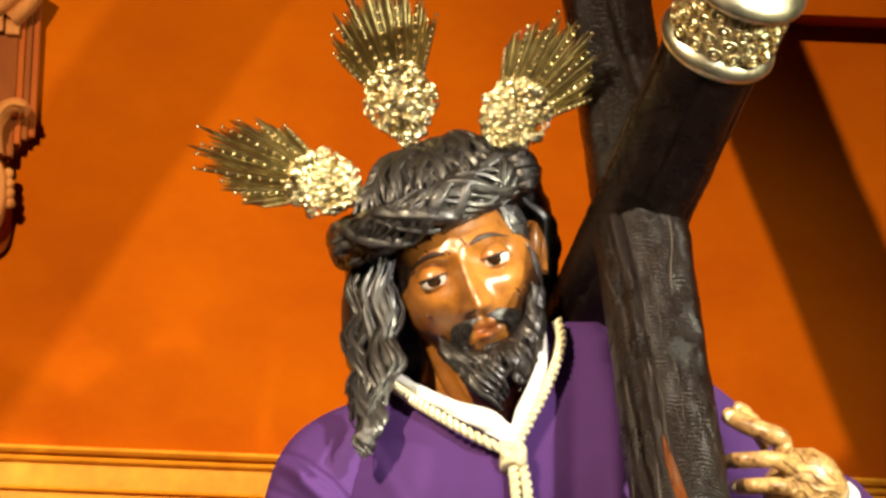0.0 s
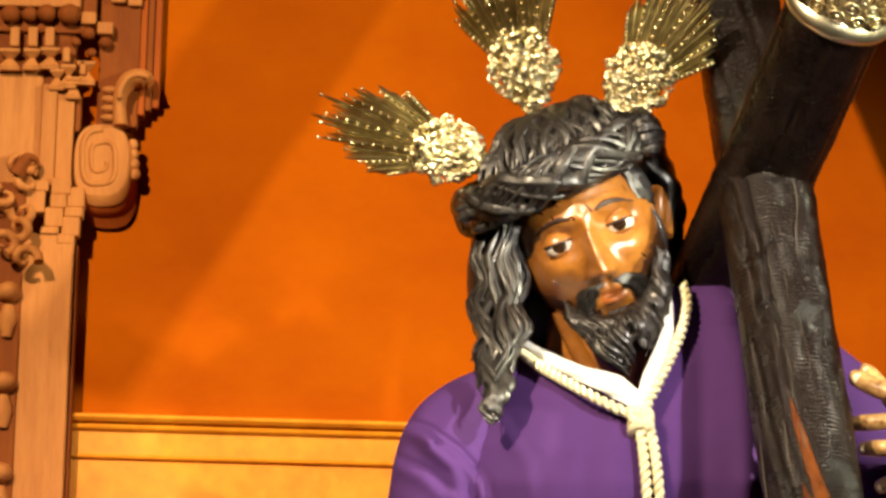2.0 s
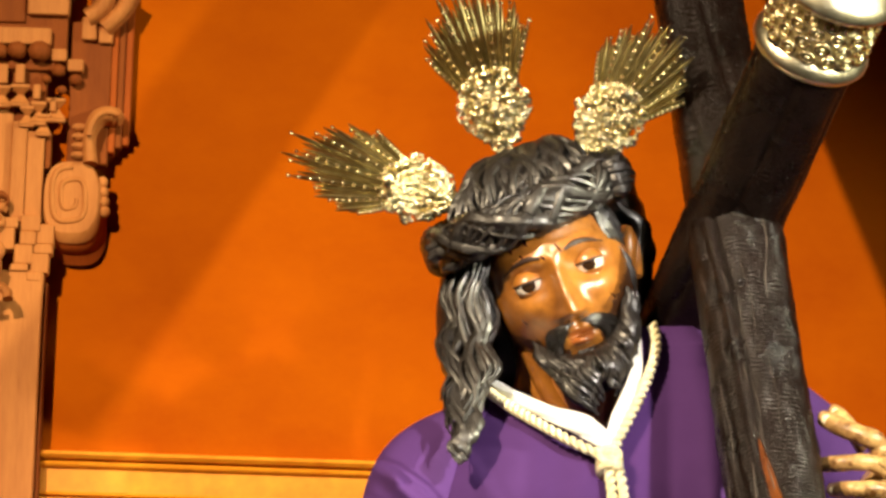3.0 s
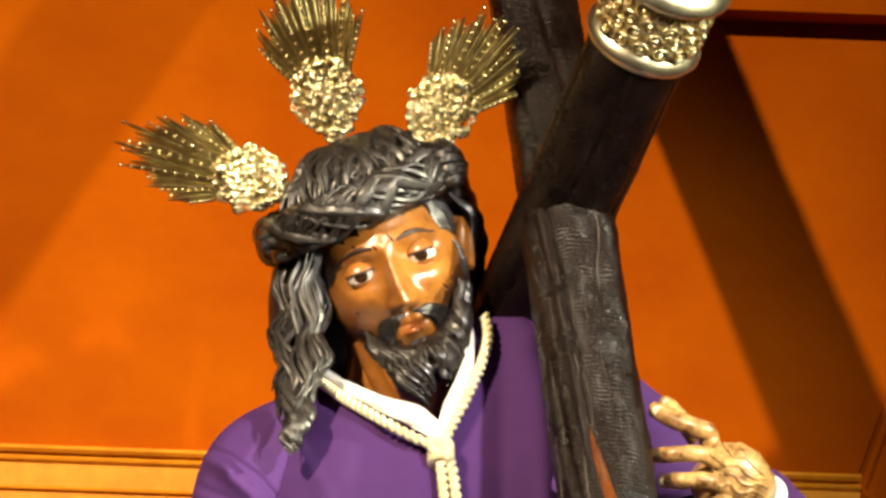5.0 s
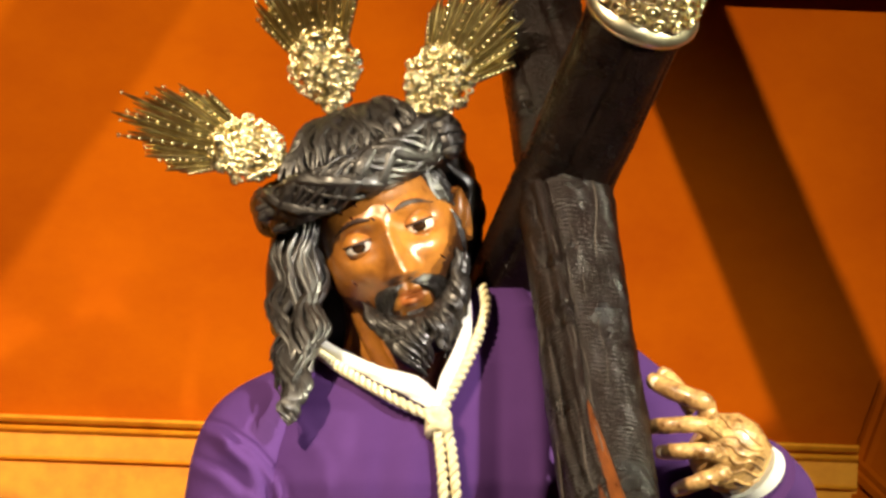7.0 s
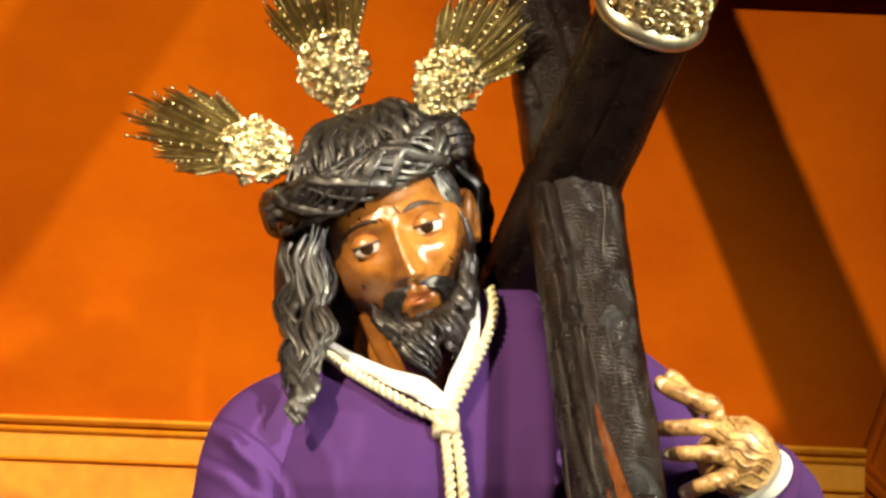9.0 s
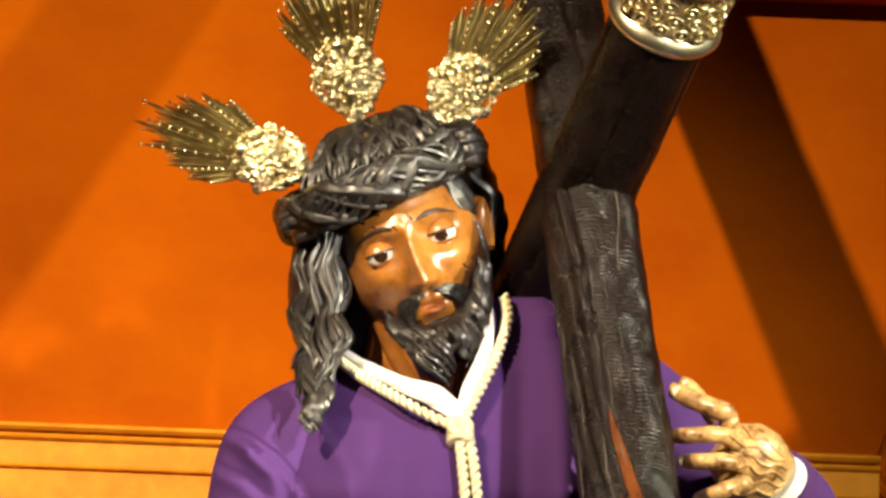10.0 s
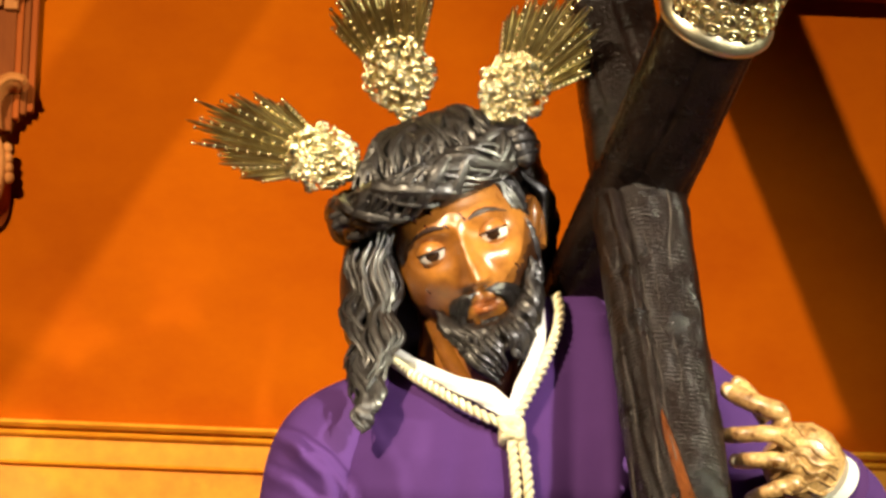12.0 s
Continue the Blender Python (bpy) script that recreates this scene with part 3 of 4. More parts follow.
# hair hanging beside the face
st.ball((-0.0728, -0.0671, -0.02), (0.029232, 0.075891, 0.035), 1, None, 20, 14, 0.1)
for i in range(60):
    t = (i + rnd.uniform(-0.4, 0.4)) / 59
    x0, x1 = -0.091069 + t * 0.047221, -0.093318 + t * 0.046097 + rnd.uniform(-1, 1) * 0.004
    end = -0.139977 - 0.045 * math.exp(-((t - 0.45) / 0.25) ** 2) + rnd.uniform(-0.012, 0.012)
    dep = 0.010 + 0.034 * math.sin(math.pi * min(1, max(0, t))) + rnd.uniform(-0.012, 0.012)
    top = 0.006184
    lock([(x0 + 0.012, top, dep - 0.005), (x0, top * 0.6 + end * 0.4, dep + 0.012), (x1 + 0.002, top * 0.3 + end * 0.7, dep + 0.05), (x1 * 0.7 + -0.076453 * 0.3, end, dep + 0.09)], rnd.uniform(0.0022, 0.0044), rnd.uniform(0.0050, 0.0085), rnd.uniform(2.4, 2.7), phase=rnd.gauss(1.5, 0.35))
for i in range(14):
    t = i / 13
    lock([(-0.067459 + 0.018 * t, -0.083761, 0.050), (-0.086572 + 0.022 * t, -0.134355, 0.105), (-0.074204 + 0.014 * t, -0.165274, 0.135), (-0.083199 + 0.014 * t, -0.184949, 0.146), (-0.079264 + 0.008 * t, -0.2035 + 0.010 * abs(t - 0.5), 0.150)], 0.0042, 0.003, 2.5)
st.ball((-0.0279, -0.0906, -0.075), (0.053405, 0.070269, 0.045), 1, None, 20, 14, 0.1)
st.ball((0.0865, 0.0020, -0.09), (0.0265, 0.074, 0.045), 1, None, 20, 14, 0.1)
# hair behind the ear
for i in range(13):
    t = i / 12
    lock([(0.0797, 0.0514, -0.03), Vector((0.1023, 0.0232, -0.03)) + Vector((0.005 * t, 0, -0.05 * t)), Vector((0.1029, -0.022, -0.03)) + Vector((0.004 * t, 0, -0.05 * t)), Vector((0.0968, -0.0674, -0.04)) + Vector((0.004 * t, 0.002 * t, -0.04 * t))], 0.0068, 0.003, 2)
for i in range(12):
    x = 0.049 + 0.0018 * i
    lock(in_head([face_point(x - 0.004, 0.064 - 0.001 * i, 0.003), face_point(min(0.069, x + 0.002), 0.050 - 0.001 * i, 0.004), face_point(min(0.0705, x + 0.006), 0.034 - 0.0012 * i, 0.003), face_point(min(0.0715, x + 0.009), 0.016 - 0.0016 * i, 0.001)]), rnd.uniform(0.0024, 0.0038), 0.0016, 1.6)
for i in range(7):
    lock(in_head([face_point(0.066 + 0.0006 * i, 0.004 - 0.002 * i, 0.0), face_point(0.068, -0.012, 0.002), face_point(0.0672, -0.026, 0.002), face_point(0.064, -0.042, 0.002)]), 0.0026, 0.0016, 1.8)

# beard and moustache
def chin_mass(s, t):
    """s: from ear to ear, -1..1; t: from the cheek down to the tips."""
    x = 0.060 * math.sin(s * 1.45)
    y0 = -0.030 - 0.052 * math.cos(s * 1.5) ** 1.5 if abs(s) < 1 else -0.03
    tuft = -0.017 if s < 0.12 else 0.017
    tip = Vector((0.6 * tuft + 0.016 * s, (-0.139 if s < 0.12 else -0.131) + 0.034 * max(0, abs(s) - 0.5), 0.004 - 0.045 * max(0, abs(s) - 0.3)))
    top = face_point(x, y0, 0.004)
    mid = Vector((x * 0.98, y0 * 0.45 - 0.100 * 0.55, top.z * 0.55 + tip.z * 0.45 + 0.024 * (1 - abs(s) * 0.6)))
    return (1 - t) ** 2 * top + 2 * t * (1 - t) * mid + t * t * tip


for layer in range(3):
    for i in range(26):
        s = -0.62 + 1.57 * (i + 0.5 * (layer % 2)) / 26
        t1 = rnd.uniform(0.82, 1.04) if layer else rnd.uniform(0.55, 0.85)
        pts = [chin_mass(s + rnd.uniform(-0.03, 0.03), t1 * k / 4) + Vector((0, 0, -0.004 + 0.004 * layer)) for k in range(5)]
        lock(in_head(pts), rnd.uniform(0.0034, 0.0056), rnd.uniform(0.0028, 0.0052), rnd.uniform(1.5, 2.3), phase=2.0 + 3.5 * s + 1.3 * layer + rnd.uniform(-0.5, 0.5))
st.ball(HEAD @ Vector((0.004, -0.096, -0.048)), (0.036, 0.030, 0.036), 1, HEAD.to_3x3(), 20, 12)
for sx in (-1, 1):
    for i in range(17):
        t = i / 16
        lock(in_head([face_point(sx * (0.0035 + 0.005 * t), -0.0500 + 0.001 * t, 0.0004), face_point(sx * (0.0120 + 0.008 * t), -0.0535 + 0.003 * t, 0.0014), face_point(sx * (0.0205 + 0.011 * t), -0.0615 + 0.004 * t, 0.0018), face_point(sx * (0.0245 + 0.013 * t), -0.0760 + 0.005 * t, 0.0030), face_point(sx * (0.0220 + 0.014 * t), -0.0930 + 0.004 * t, 0.005)]), rnd.uniform(0.0017, 0.0030), 0.0020, 1.9)
    for i in range(18 if sx > 0 else 8):
        t = i / 17
        if sx > 0:
            lock(in_head([face_point(0.0675, -0.034 - 0.012 * t, -0.004), face_point(0.0625 - 0.010 * t, -0.056 - 0.006 * t, 0.0005), face_point(0.052 - 0.014 * t, -0.074 - 0.008 * t, 0.004), face_point(0.038 - 0.012 * t, -0.094, 0.008)]), rnd.uniform(0.0022, 0.0034), 0.0018, 1.8)
        else:
            lock(in_head([face_point(-0.048 + 0.010 * t, -0.076 - 0.008 * t, -0.002), face_point(-0.043 + 0.010 * t, -0.086 - 0.006 * t, 0.003), face_point(-0.034 + 0.008 * t, -0.100, 0.006)]), rnd.uniform(0.0020, 0.0030), 0.0018, 1.5)
for i in range(9):
    x = -0.008 + 0.002 * i
    lock(in_head([face_point(x, -0.078, 0.001), face_point(x * 1.5, -0.090, 0.007), face_point(x * 2.2 - 0.004, -0.102, 0.012), face_point(x * 2.0 - 0.009, -0.114, 0.010)]), 0.0042, 0.003, 1.5)

# the hand that holds the beam


REACH = 5.6
UNIT = 1 / 9961


def drawn(x, y, z):
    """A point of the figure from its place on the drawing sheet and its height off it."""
    return Vector(((x - 784) * (REACH - z) * UNIT, (441 - y) * (REACH - z) * UNIT, z))


def finger(points, r, spread_of=(0.84, 0.98, 1.0, 0.97, 1.06, 0.98, 1.05, 1.1)):
    """A carved finger, blunt at the tip, with a swollen joint and a rimmed nail."""
    path = smooth_path([drawn(*p) for p in points], 7)
    st.tube(path, [r * k for k in spread(spread_of, len(path))], 14, 6)
    way = (path[3] - path[0]).normalized()
    st.ball(path[0] + way * r * 0.1, (r * 0.70, r * 0.84, r * 0.84), 6, None, 12, 8)
    turn = Matrix.Rotation(math.atan2(way.y, way.x), 3, "Z")
    nail = path[0] + way * r * 0.70 + Vector((0, 0, r * 0.88))
    st.ball(nail, (r * 0.85, r * 0.60, r * 0.22), 9, turn, 12, 6)
    st.tube([nail + turn @ Vector((r * 0.80 * math.cos(a), r * 0.58 * math.sin(a), -r * 0.05)) for a in [2 * math.pi * k / 16 for k in range(17)]], r * 0.10, 6, 6)


finger([(1288, 735, 0.235), (1322, 752, 0.255), (1362, 768, 0.268), (1382, 778, 0.266), (1386, 815, 0.245)], 0.0094)
finger([(1281, 817, 0.255), (1312, 815, 0.275), (1345, 813, 0.280), (1372, 814, 0.275), (1402, 830, 0.255)], 0.0080)
finger([(1302, 861, 0.255), (1332, 861, 0.278), (1362, 860, 0.280), (1388, 862, 0.275), (1410, 868, 0.255)], 0.0080)
finger([(1330, 929, 0.255), (1358, 919, 0.275), (1385, 908, 0.275), (1414, 900, 0.255)], 0.0080)
st.tube(smooth_path([(0.3141, -0.207, 0.243), (0.3325, -0.22, 0.241), (0.3511, -0.2321, 0.235), (0.3665, -0.2454, 0.215), (0.4081, -0.2976, 0.15), (0.3609, -0.313, 0.12), (0.2339, -0.1906, 0), (0.1227, -0.1472, -0.06)], 5), spread([0.022, 0.037, 0.038, 0.031, 0.030, 0.034, 0.035, 0.035], 36), 16, 6, flat=0.6)
finger([(1306, 722, 0.215), (1326, 742, 0.230), (1362, 790, 0.230)], 0.0080)
hand_skin = BVHTree.FromPolygons(st.v, st.f)
for i in range(6):
    t = i / 5
    a, b = Vector((0.3248, -0.1871, 0.26)) + Vector((0.004 * math.sin(5 * i), -0.068 * t, 0)), Vector((0.3763, -0.2192, 0.26)) + Vector((0, -0.036 * t, 0))
    line = []
    for k in range(28):
        p = a.lerp(b, k / 27) + Vector((0.0012 * math.cos(0.8 * k + 2 * i), 0.0026 * math.sin(0.45 * k + 1.7 * i), 0))
        hit = hand_skin.ray_cast(Vector((p.x, p.y, 0.45)), Vector((0, 0, -1)))[0]
        if hit and hit.z > 0.2:
            line.append(hit - Vector((0, 0, 0.0006)))
    if len(line) > 6:
        st.tube(line, rnd.uniform(0.0018, 0.0026), 9, 6)
for x, y in ((1386, 792), (1384, 816), (1394, 862), (1404, 902)):
    st.ball(drawn(x, y, 0.268), (0.0088, 0.0080, 0.0058), 6)

statue = part("statue", st, SLOTS)
statue.matrix_world = FIGURE
tagged(statue, "carved and painted statue with bowed head, dark hair and beard", "statue")

# ---- tunic ----
TORSO = [(570, 995, 80, 0.060), (600, 985, 125, 0.080), (640, 945, 170, 0.105), (700, 905, 250, 0.140), (760, 875, 300, 0.165), (840, 862, 325, 0.200), (900, 855, 335, 0.22), (1100, 845, 310, 0.235), (1500, 835, 330, 0.24), (2200, 835, 390, 0.25), (3240, 835, 430, 0.27)]
TORSO = [(0.000562 * (441 - y), 0.000562 * (x - 784), 0.000562 * r, d) for y, x, r, d in TORSO]


def torso_at(v):
    vs = [-s[0] for s in TORSO]
    return [float(np.interp(-v, vs, [s[k] for s in TORSO])) for k in (1, 2, 3)]


def chest(u, v, lift=0.0):
    """A point on the front of the tunic."""
    c, r, d = torso_at(v)
    q = max(0.0, 1 - ((u - c) / r) ** 2)
    return Vector((u, v, max(0.012, -0.04 + d * math.sqrt(q) * (1 + 0.45 * ease((u - 0.125) / 0.05))) + lift))


CREASES = [[(x * 0.000562, y * 0.000562) for x, y in line] for line in (
    [(-300, -352), (-245, -368), (-195, -402), (-150, -455), (-130, -520)],
    [(-232, -395), (-196, -425), (-178, -460), (-172, -500)],
    [(-300, -420), (-250, -440), (-215, -470)],
    [(-120, -330), (-60, -420), (-40, -560)],
    [(20, -420), (10, -520), (0, -700)])]


def crease(u, v):
    """Sewn and hanging folds of the cloth: a groove beside a soft roll."""
    out = 0.0
    for n, line in enumerate(CREASES):
        best, sign = 9.0, 1
        for (x0, y0), (x1, y1) in zip(line, line[1:]):
            dx, dy = x1 - x0, y1 - y0
            k = min(1, max(0, ((u - x0) * dx + (v - y0) * dy) / (dx * dx + dy * dy)))
            ex, ey = u - x0 - k * dx, v - y0 - k * dy
            d = math.hypot(ex, ey)
            if d < best:
                best, sign = d, (1 if dx * ey - dy * ex < 0 else -1)
        h = (0.011, 0.008, 0.006, 0.002, 0.002)[n]
        out += h * (math.exp(-((best * sign - 0.008) / 0.009) ** 2) - 0.8 * math.exp(-(best / 0.0035) ** 2))
    return out


def neckline(u, v):
    """1 inside the V of the neck opening, 0 on the cloth."""
    left = v - (-0.127609 - 0.495 * (u - -0.051156))
    right = (0.066896 + 0.292 * (v - -0.18776)) - u
    return ease(min(left, right) / 0.006 + 0.5)


tunic = thing("tunic", FIGURE, "long purple wool tunic draped over the statue", "tunic")
s = Shape()
rows = []
for i in range(220):
    t = i / 219
    v = TORSO[0][0] + (TORSO[-1][0] - TORSO[0][0]) * t ** 2.4
    c, r, d = torso_at(v)
    row = []
    for k in range(200):
        a = 2 * math.pi * k / 200
        fold = 1 + 0.012 * ease(t * 3) * math.sin(9 * a + 3 * math.sin(4 * a)) + 0.03 * ease((t - 0.6) * 3) * math.sin(13 * a)
        u = c + r * math.cos(a) * fold
        row.append((u, v, -0.04 + d * math.sin(a) * fold * (1 + 0.45 * ease((u - 0.125) / 0.05)) + crease(u, v) - (0.12 * neckline(u, v) if math.sin(a) > 0 else 0)))
    rows.append(row)
s.grid(rows, 0, wrap=True)
s.fan(rows[0], 0, flip=True)
part("body", s, CLOTH, tunic)


def sleeve(name, points, radii, flat, folds):
    s = Shape()
    path = smooth_path(points, 36)
    rr = spread(radii, len(path))
    n = len(path)
    s.tube(path, [r * (1 + 0.012 * math.sin(folds * i / n * 6.28)) for i, r in enumerate(rr)], 90, 0, flat=flat)
    s.v = [p + Vector((0, 0, 0.004 * noise.noise(p * 22) + crease(p.x, p.y))) for p in s.v]
    return part(name, s, CLOTH, tunic)


sleeve("sleeve", [(0.0091, -0.15, -0.06), (-0.0527, -0.1843, 0.02), (-0.1081, -0.2223, 0.05), (-0.1269, -0.2876, 0.08), (-0.1347, -0.3915, 0.1), (-0.0789, -0.4873, 0.14)], [0.022, 0.045, 0.054, 0.055, 0.052, 0.045], 1.0, 3)
sleeve("sleeve", [(0.0991, -0.1177, -0.01), (0.1664, -0.1276, 0), (0.2326, -0.1728, 0.03), (0.2915, -0.2266, 0.08), (0.3609, -0.313, 0.12)], [0.032, 0.050, 0.052, 0.054, 0.052], 1.0, 3)
sleeve("forearm_sleeve", [(0.3622, -0.3252, 0.1), (0.3863, -0.2840, 0.155), (0.3668, -0.2496, 0.211)], [0.052, 0.050, 0.0445], 0.9, 2)

# white shirt cuff at the wrist
s = Shape()
s.tube(smooth_path([(0.3872, -0.2761, 0.175), (0.3717, -0.2541, 0.203), (0.3614, -0.2442, 0.219)], 4), spread([0.037, 0.0355, 0.033], 9), 30, 0, flat=0.8)
ob = tagged(part("shirt_cuff", s, LINEN), "white linen shirt cuff showing under the purple sleeve", "cuff")
ob.matrix_world = FIGURE


# white collar: two folded linen bands meeting in a V
def band(points, widths, lift):
    s = Shape()
    path = smooth_path([chest(u, v, lift) for u, v in points], 8)
    n = len(path)
    ww = spread(widths, n)
    rows = []
    for i, p in enumerate(path):
        way = (path[min(i + 1, n - 1)] - path[max(i - 1, 0)]).normalized()
        side = Vector((-way.y, way.x, 0)).normalized()
        w = ww[i]
        row = []
        for k in range(13):
            a = 2 * math.pi * k / 13
            row.append(p + side * (w * math.cos(a)) + Vector((0, 0, 0.004 * math.sin(a) + 0.0018 * math.sin(3 * a + i * 0.6) - 0.004 * max(0, math.cos(a)))))
        rows.append(row)
    s.grid(rows, 0, wrap=True)
    s.fan(rows[0], 0, flip=True)
    s.fan(rows[-1], 0)
    return s


collar = thing("linen_collar", FIGURE, "white linen shirt collar in the tunic's neckline", "collar")
UP = 0.000549
part("collar_band", band([((x - 784) * UP, (441 - y) * UP) for x, y in ((693, 666), (740, 695), (800, 722), (862, 745), (903, 772))], [0.004, 0.006, 0.0075, 0.0115, 0.009], 0.016), LINEN, collar)
part("collar_band", band([((x - 784) * UP, (441 - y) * UP) for x, y in ((962, 572), (962, 620), (954, 670), (930, 730), (905, 785))], [0.003, 0.005, 0.007, 0.010, 0.006], 0.016), LINEN, collar)

# twisted cord round the neck, knotted on the chest
cord = thing("neck_cord", FIGURE, "twisted cream and gold cord knotted on the chest", "cord")


def rope(name, points, radius, pitch, lift):
    s = Shape()
    path = smooth_path([chest((x - 784) * UP, (441 - y) * UP, lift) for x, y in points], 30)
    n = len(path)
    for strand in range(2):
        out, run = [], 0.0
        for i, p in enumerate(path):
            way = (path[min(i + 1, n - 1)] - path[max(i - 1, 0)]).normalized()
            side = way.cross(Vector((0, 0, 1))).normalized()
            other = way.cross(side)
            if i:
                run += (p - path[i - 1]).length
            a = run / pitch * 2 * math.pi + strand * math.pi
            out.append(p + (side * math.cos(a) + other * math.sin(a)) * radius * 0.60)
        s.tube(out, radius * 0.66, 9, 0, ridge=0.10, lobes=3, twist=0.5)
    return part(name, s, CORD, cord)


rope("cord_length", [(690, 684), (732, 712), (798, 749), (858, 780), (900, 797)], 0.0046, 0.018, 0.020)
rope("cord_length", [(990, 570), (996, 600), (988, 640), (962, 700), (932, 755), (912, 792)], 0.0046, 0.018, 0.018)
rope("cord_tail", [(905, 800), (910, 850), (916, 930), (918, 1060), (915, 1220)], 0.0046, 0.018, 0.014)
rope("cord_tail", [(918, 800), (930, 850), (938, 930), (942, 1060), (948, 1220)], 0.0046, 0.018, 0.014)
s = Shape()
kn = chest((908 - 784) * UP, (441 - 803) * UP, 0.02)
for k in range(4):
    s.tube([kn + Vector((0.0095 * math.cos(a), 0.007 * math.sin(a) - 0.004 + 0.005 * (k - 1.5), 0.009 * math.sin(a + k))) for a in [2 * math.pi * i / 24 for i in range(25)]], 0.0040, 8, 0)
part("knot", s, CORD, cord)

# ---- cross ----
CROSS_AT = Vector((0.1930, 0.0337, 0.032))
ALONG = Vector((0.0755, 0.174, 0.135)).normalized()
ACROSS = Vector((0.0554, -0.4859, 0.5)).normalized()
cross = thing("wooden_cross", FIGURE, "large black knotted timber cross carried on the shoulder", "cross")


GROOVE = ((0.0, -0.46), (0.10, -0.33), (0.22, -0.23), (0.33, -0.20), (0.40, -0.06), (0.60, 0.42))


def timber(name, start, end, r0, r1, seed, power=3.2, n=140, around=64, split=False):
    """A knotty squared log: rounded section with seams, swellings and tool marks; split: one long wandering crack."""
    s = Shape()
    way = (end - start).normalized()
    long = (end - start).length
    side = way.cross(Vector((0, 0, 1))).normalized()
    other = side.cross(way)
    rows = []
    for i in range(n + 1):
        t = i / n
        p = start + (end - start) * t
        crack = float(np.interp(t * long, [g[0] for g in GROOVE], [g[1] for g in GROOVE]))
        row = []
        for k in range(around):
            a = 2 * math.pi * k / around
            sq = 1 / (abs(math.cos(a)) ** power + abs(math.sin(a)) ** power) ** (1 / power)
            r = (r0 + (r1 - r0) * t) * sq
            r *= 1 + 0.05 * noise.noise(Vector((1.5 * math.cos(a), 1.5 * math.sin(a), 5 * t * long + seed))) + 0.028 * noise.noise(Vector((3 * math.cos(a), 3 * math.sin(a), 22 * t * long + seed)))
            if split:
                gap = -math.cos(a) - crack
                if math.sin(a) > 0:
                    r += 0.0045 * math.exp(-((gap + 0.10) / 0.09) ** 2) - 0.0085 * math.exp(-(gap / 0.035) ** 2)
                    r += 0.0030 * math.exp(-((gap + 0.62) / 0.10) ** 2) * ease((t - 0.25) * 4) - 0.004 * math.exp(-((gap + 0.48) / 0.04) ** 2) * ease((t - 0.3) * 4)
            else:
                r -= 0.0045 * max(0, 1 - abs(((a * 1.6 + 0.5 * math.sin(7 * t + seed) + seed) % 1.7) - 0.85) / 0.10)
            marks = noise.noise(Vector((4 * math.cos(a), 4 * math.sin(a), 30 * t * long + seed)))
            r += 0.0015 * max(0.22, marks + 0.34) * math.sin(t * long * 2 * math.pi / 0.0052 + 7 * noise.noise(Vector((6 * a, 20 * t, seed))))
            row.append(p + side * (r * math.cos(a)) + other * (r * math.sin(a)))
        rows.append(row)
    s.grid(rows, 0, wrap=True)
    s.fan(rows[0], 0, flip=True)
    s.fan(rows[-1], 0)
    return part(name, s, [BLACKWOOD], cross)


timber("upright_beam", CROSS_AT - ALONG * 0.66, CROSS_AT + ALONG * 0.235, 0.043, 0.0495, 1.3, 2.8, 420, 80)
timber("cross_beam", CROSS_AT - ACROSS * 0.72, CROSS_AT + ACROSS * 0.08, 0.046, 0.0435, 4.7, 2.8, 260, 80)
timber("cross_beam_front", CROSS_AT + ACROSS * 0.040, CROSS_AT + ACROSS * 0.60, 0.0465, 0.0455, 2.6, 2.5, 520, 110, True)
FRONT = (Vector((0, 0, 1)) - ACROSS * ACROSS.z).normalized()
SIDE = ACROSS.cross(FRONT)
# long proud splinter edges, worn and paled to hold a glint, and a bare reddish scar on the held beam
for off, bend, a, b, w in ((0.026, -0.006, 0.042, 0.16, 0.0009), (-0.043, 0.0, 0.20, 0.52, 0.0012), (-0.022, 0.006, 0.34, 0.46, 0.0012), (-0.006, 0.010, 0.38, 0.50, 0.0011)):
    s = Shape()
    pts = []
    for k in range(31):
        lat = off + bend * (k / 30) ** 2 + 0.002 * math.sin(k / 5)
        up = 0.0465 * max(0.05, 1 - (abs(lat) / 0.0465) ** 2.5) ** 0.4
        pts.append(CROSS_AT + ACROSS * (a + (b - a) * k / 30) + FRONT * (up + 0.0006) - SIDE * lat)
    s.tube(pts, spread([w * 0.5, w, w * 0.8, w, w * 0.3], 31), 6, 0)
    part("split_edge", s, WORN_GLINT, cross, "pale splinter edge, part wear and part painted glint")
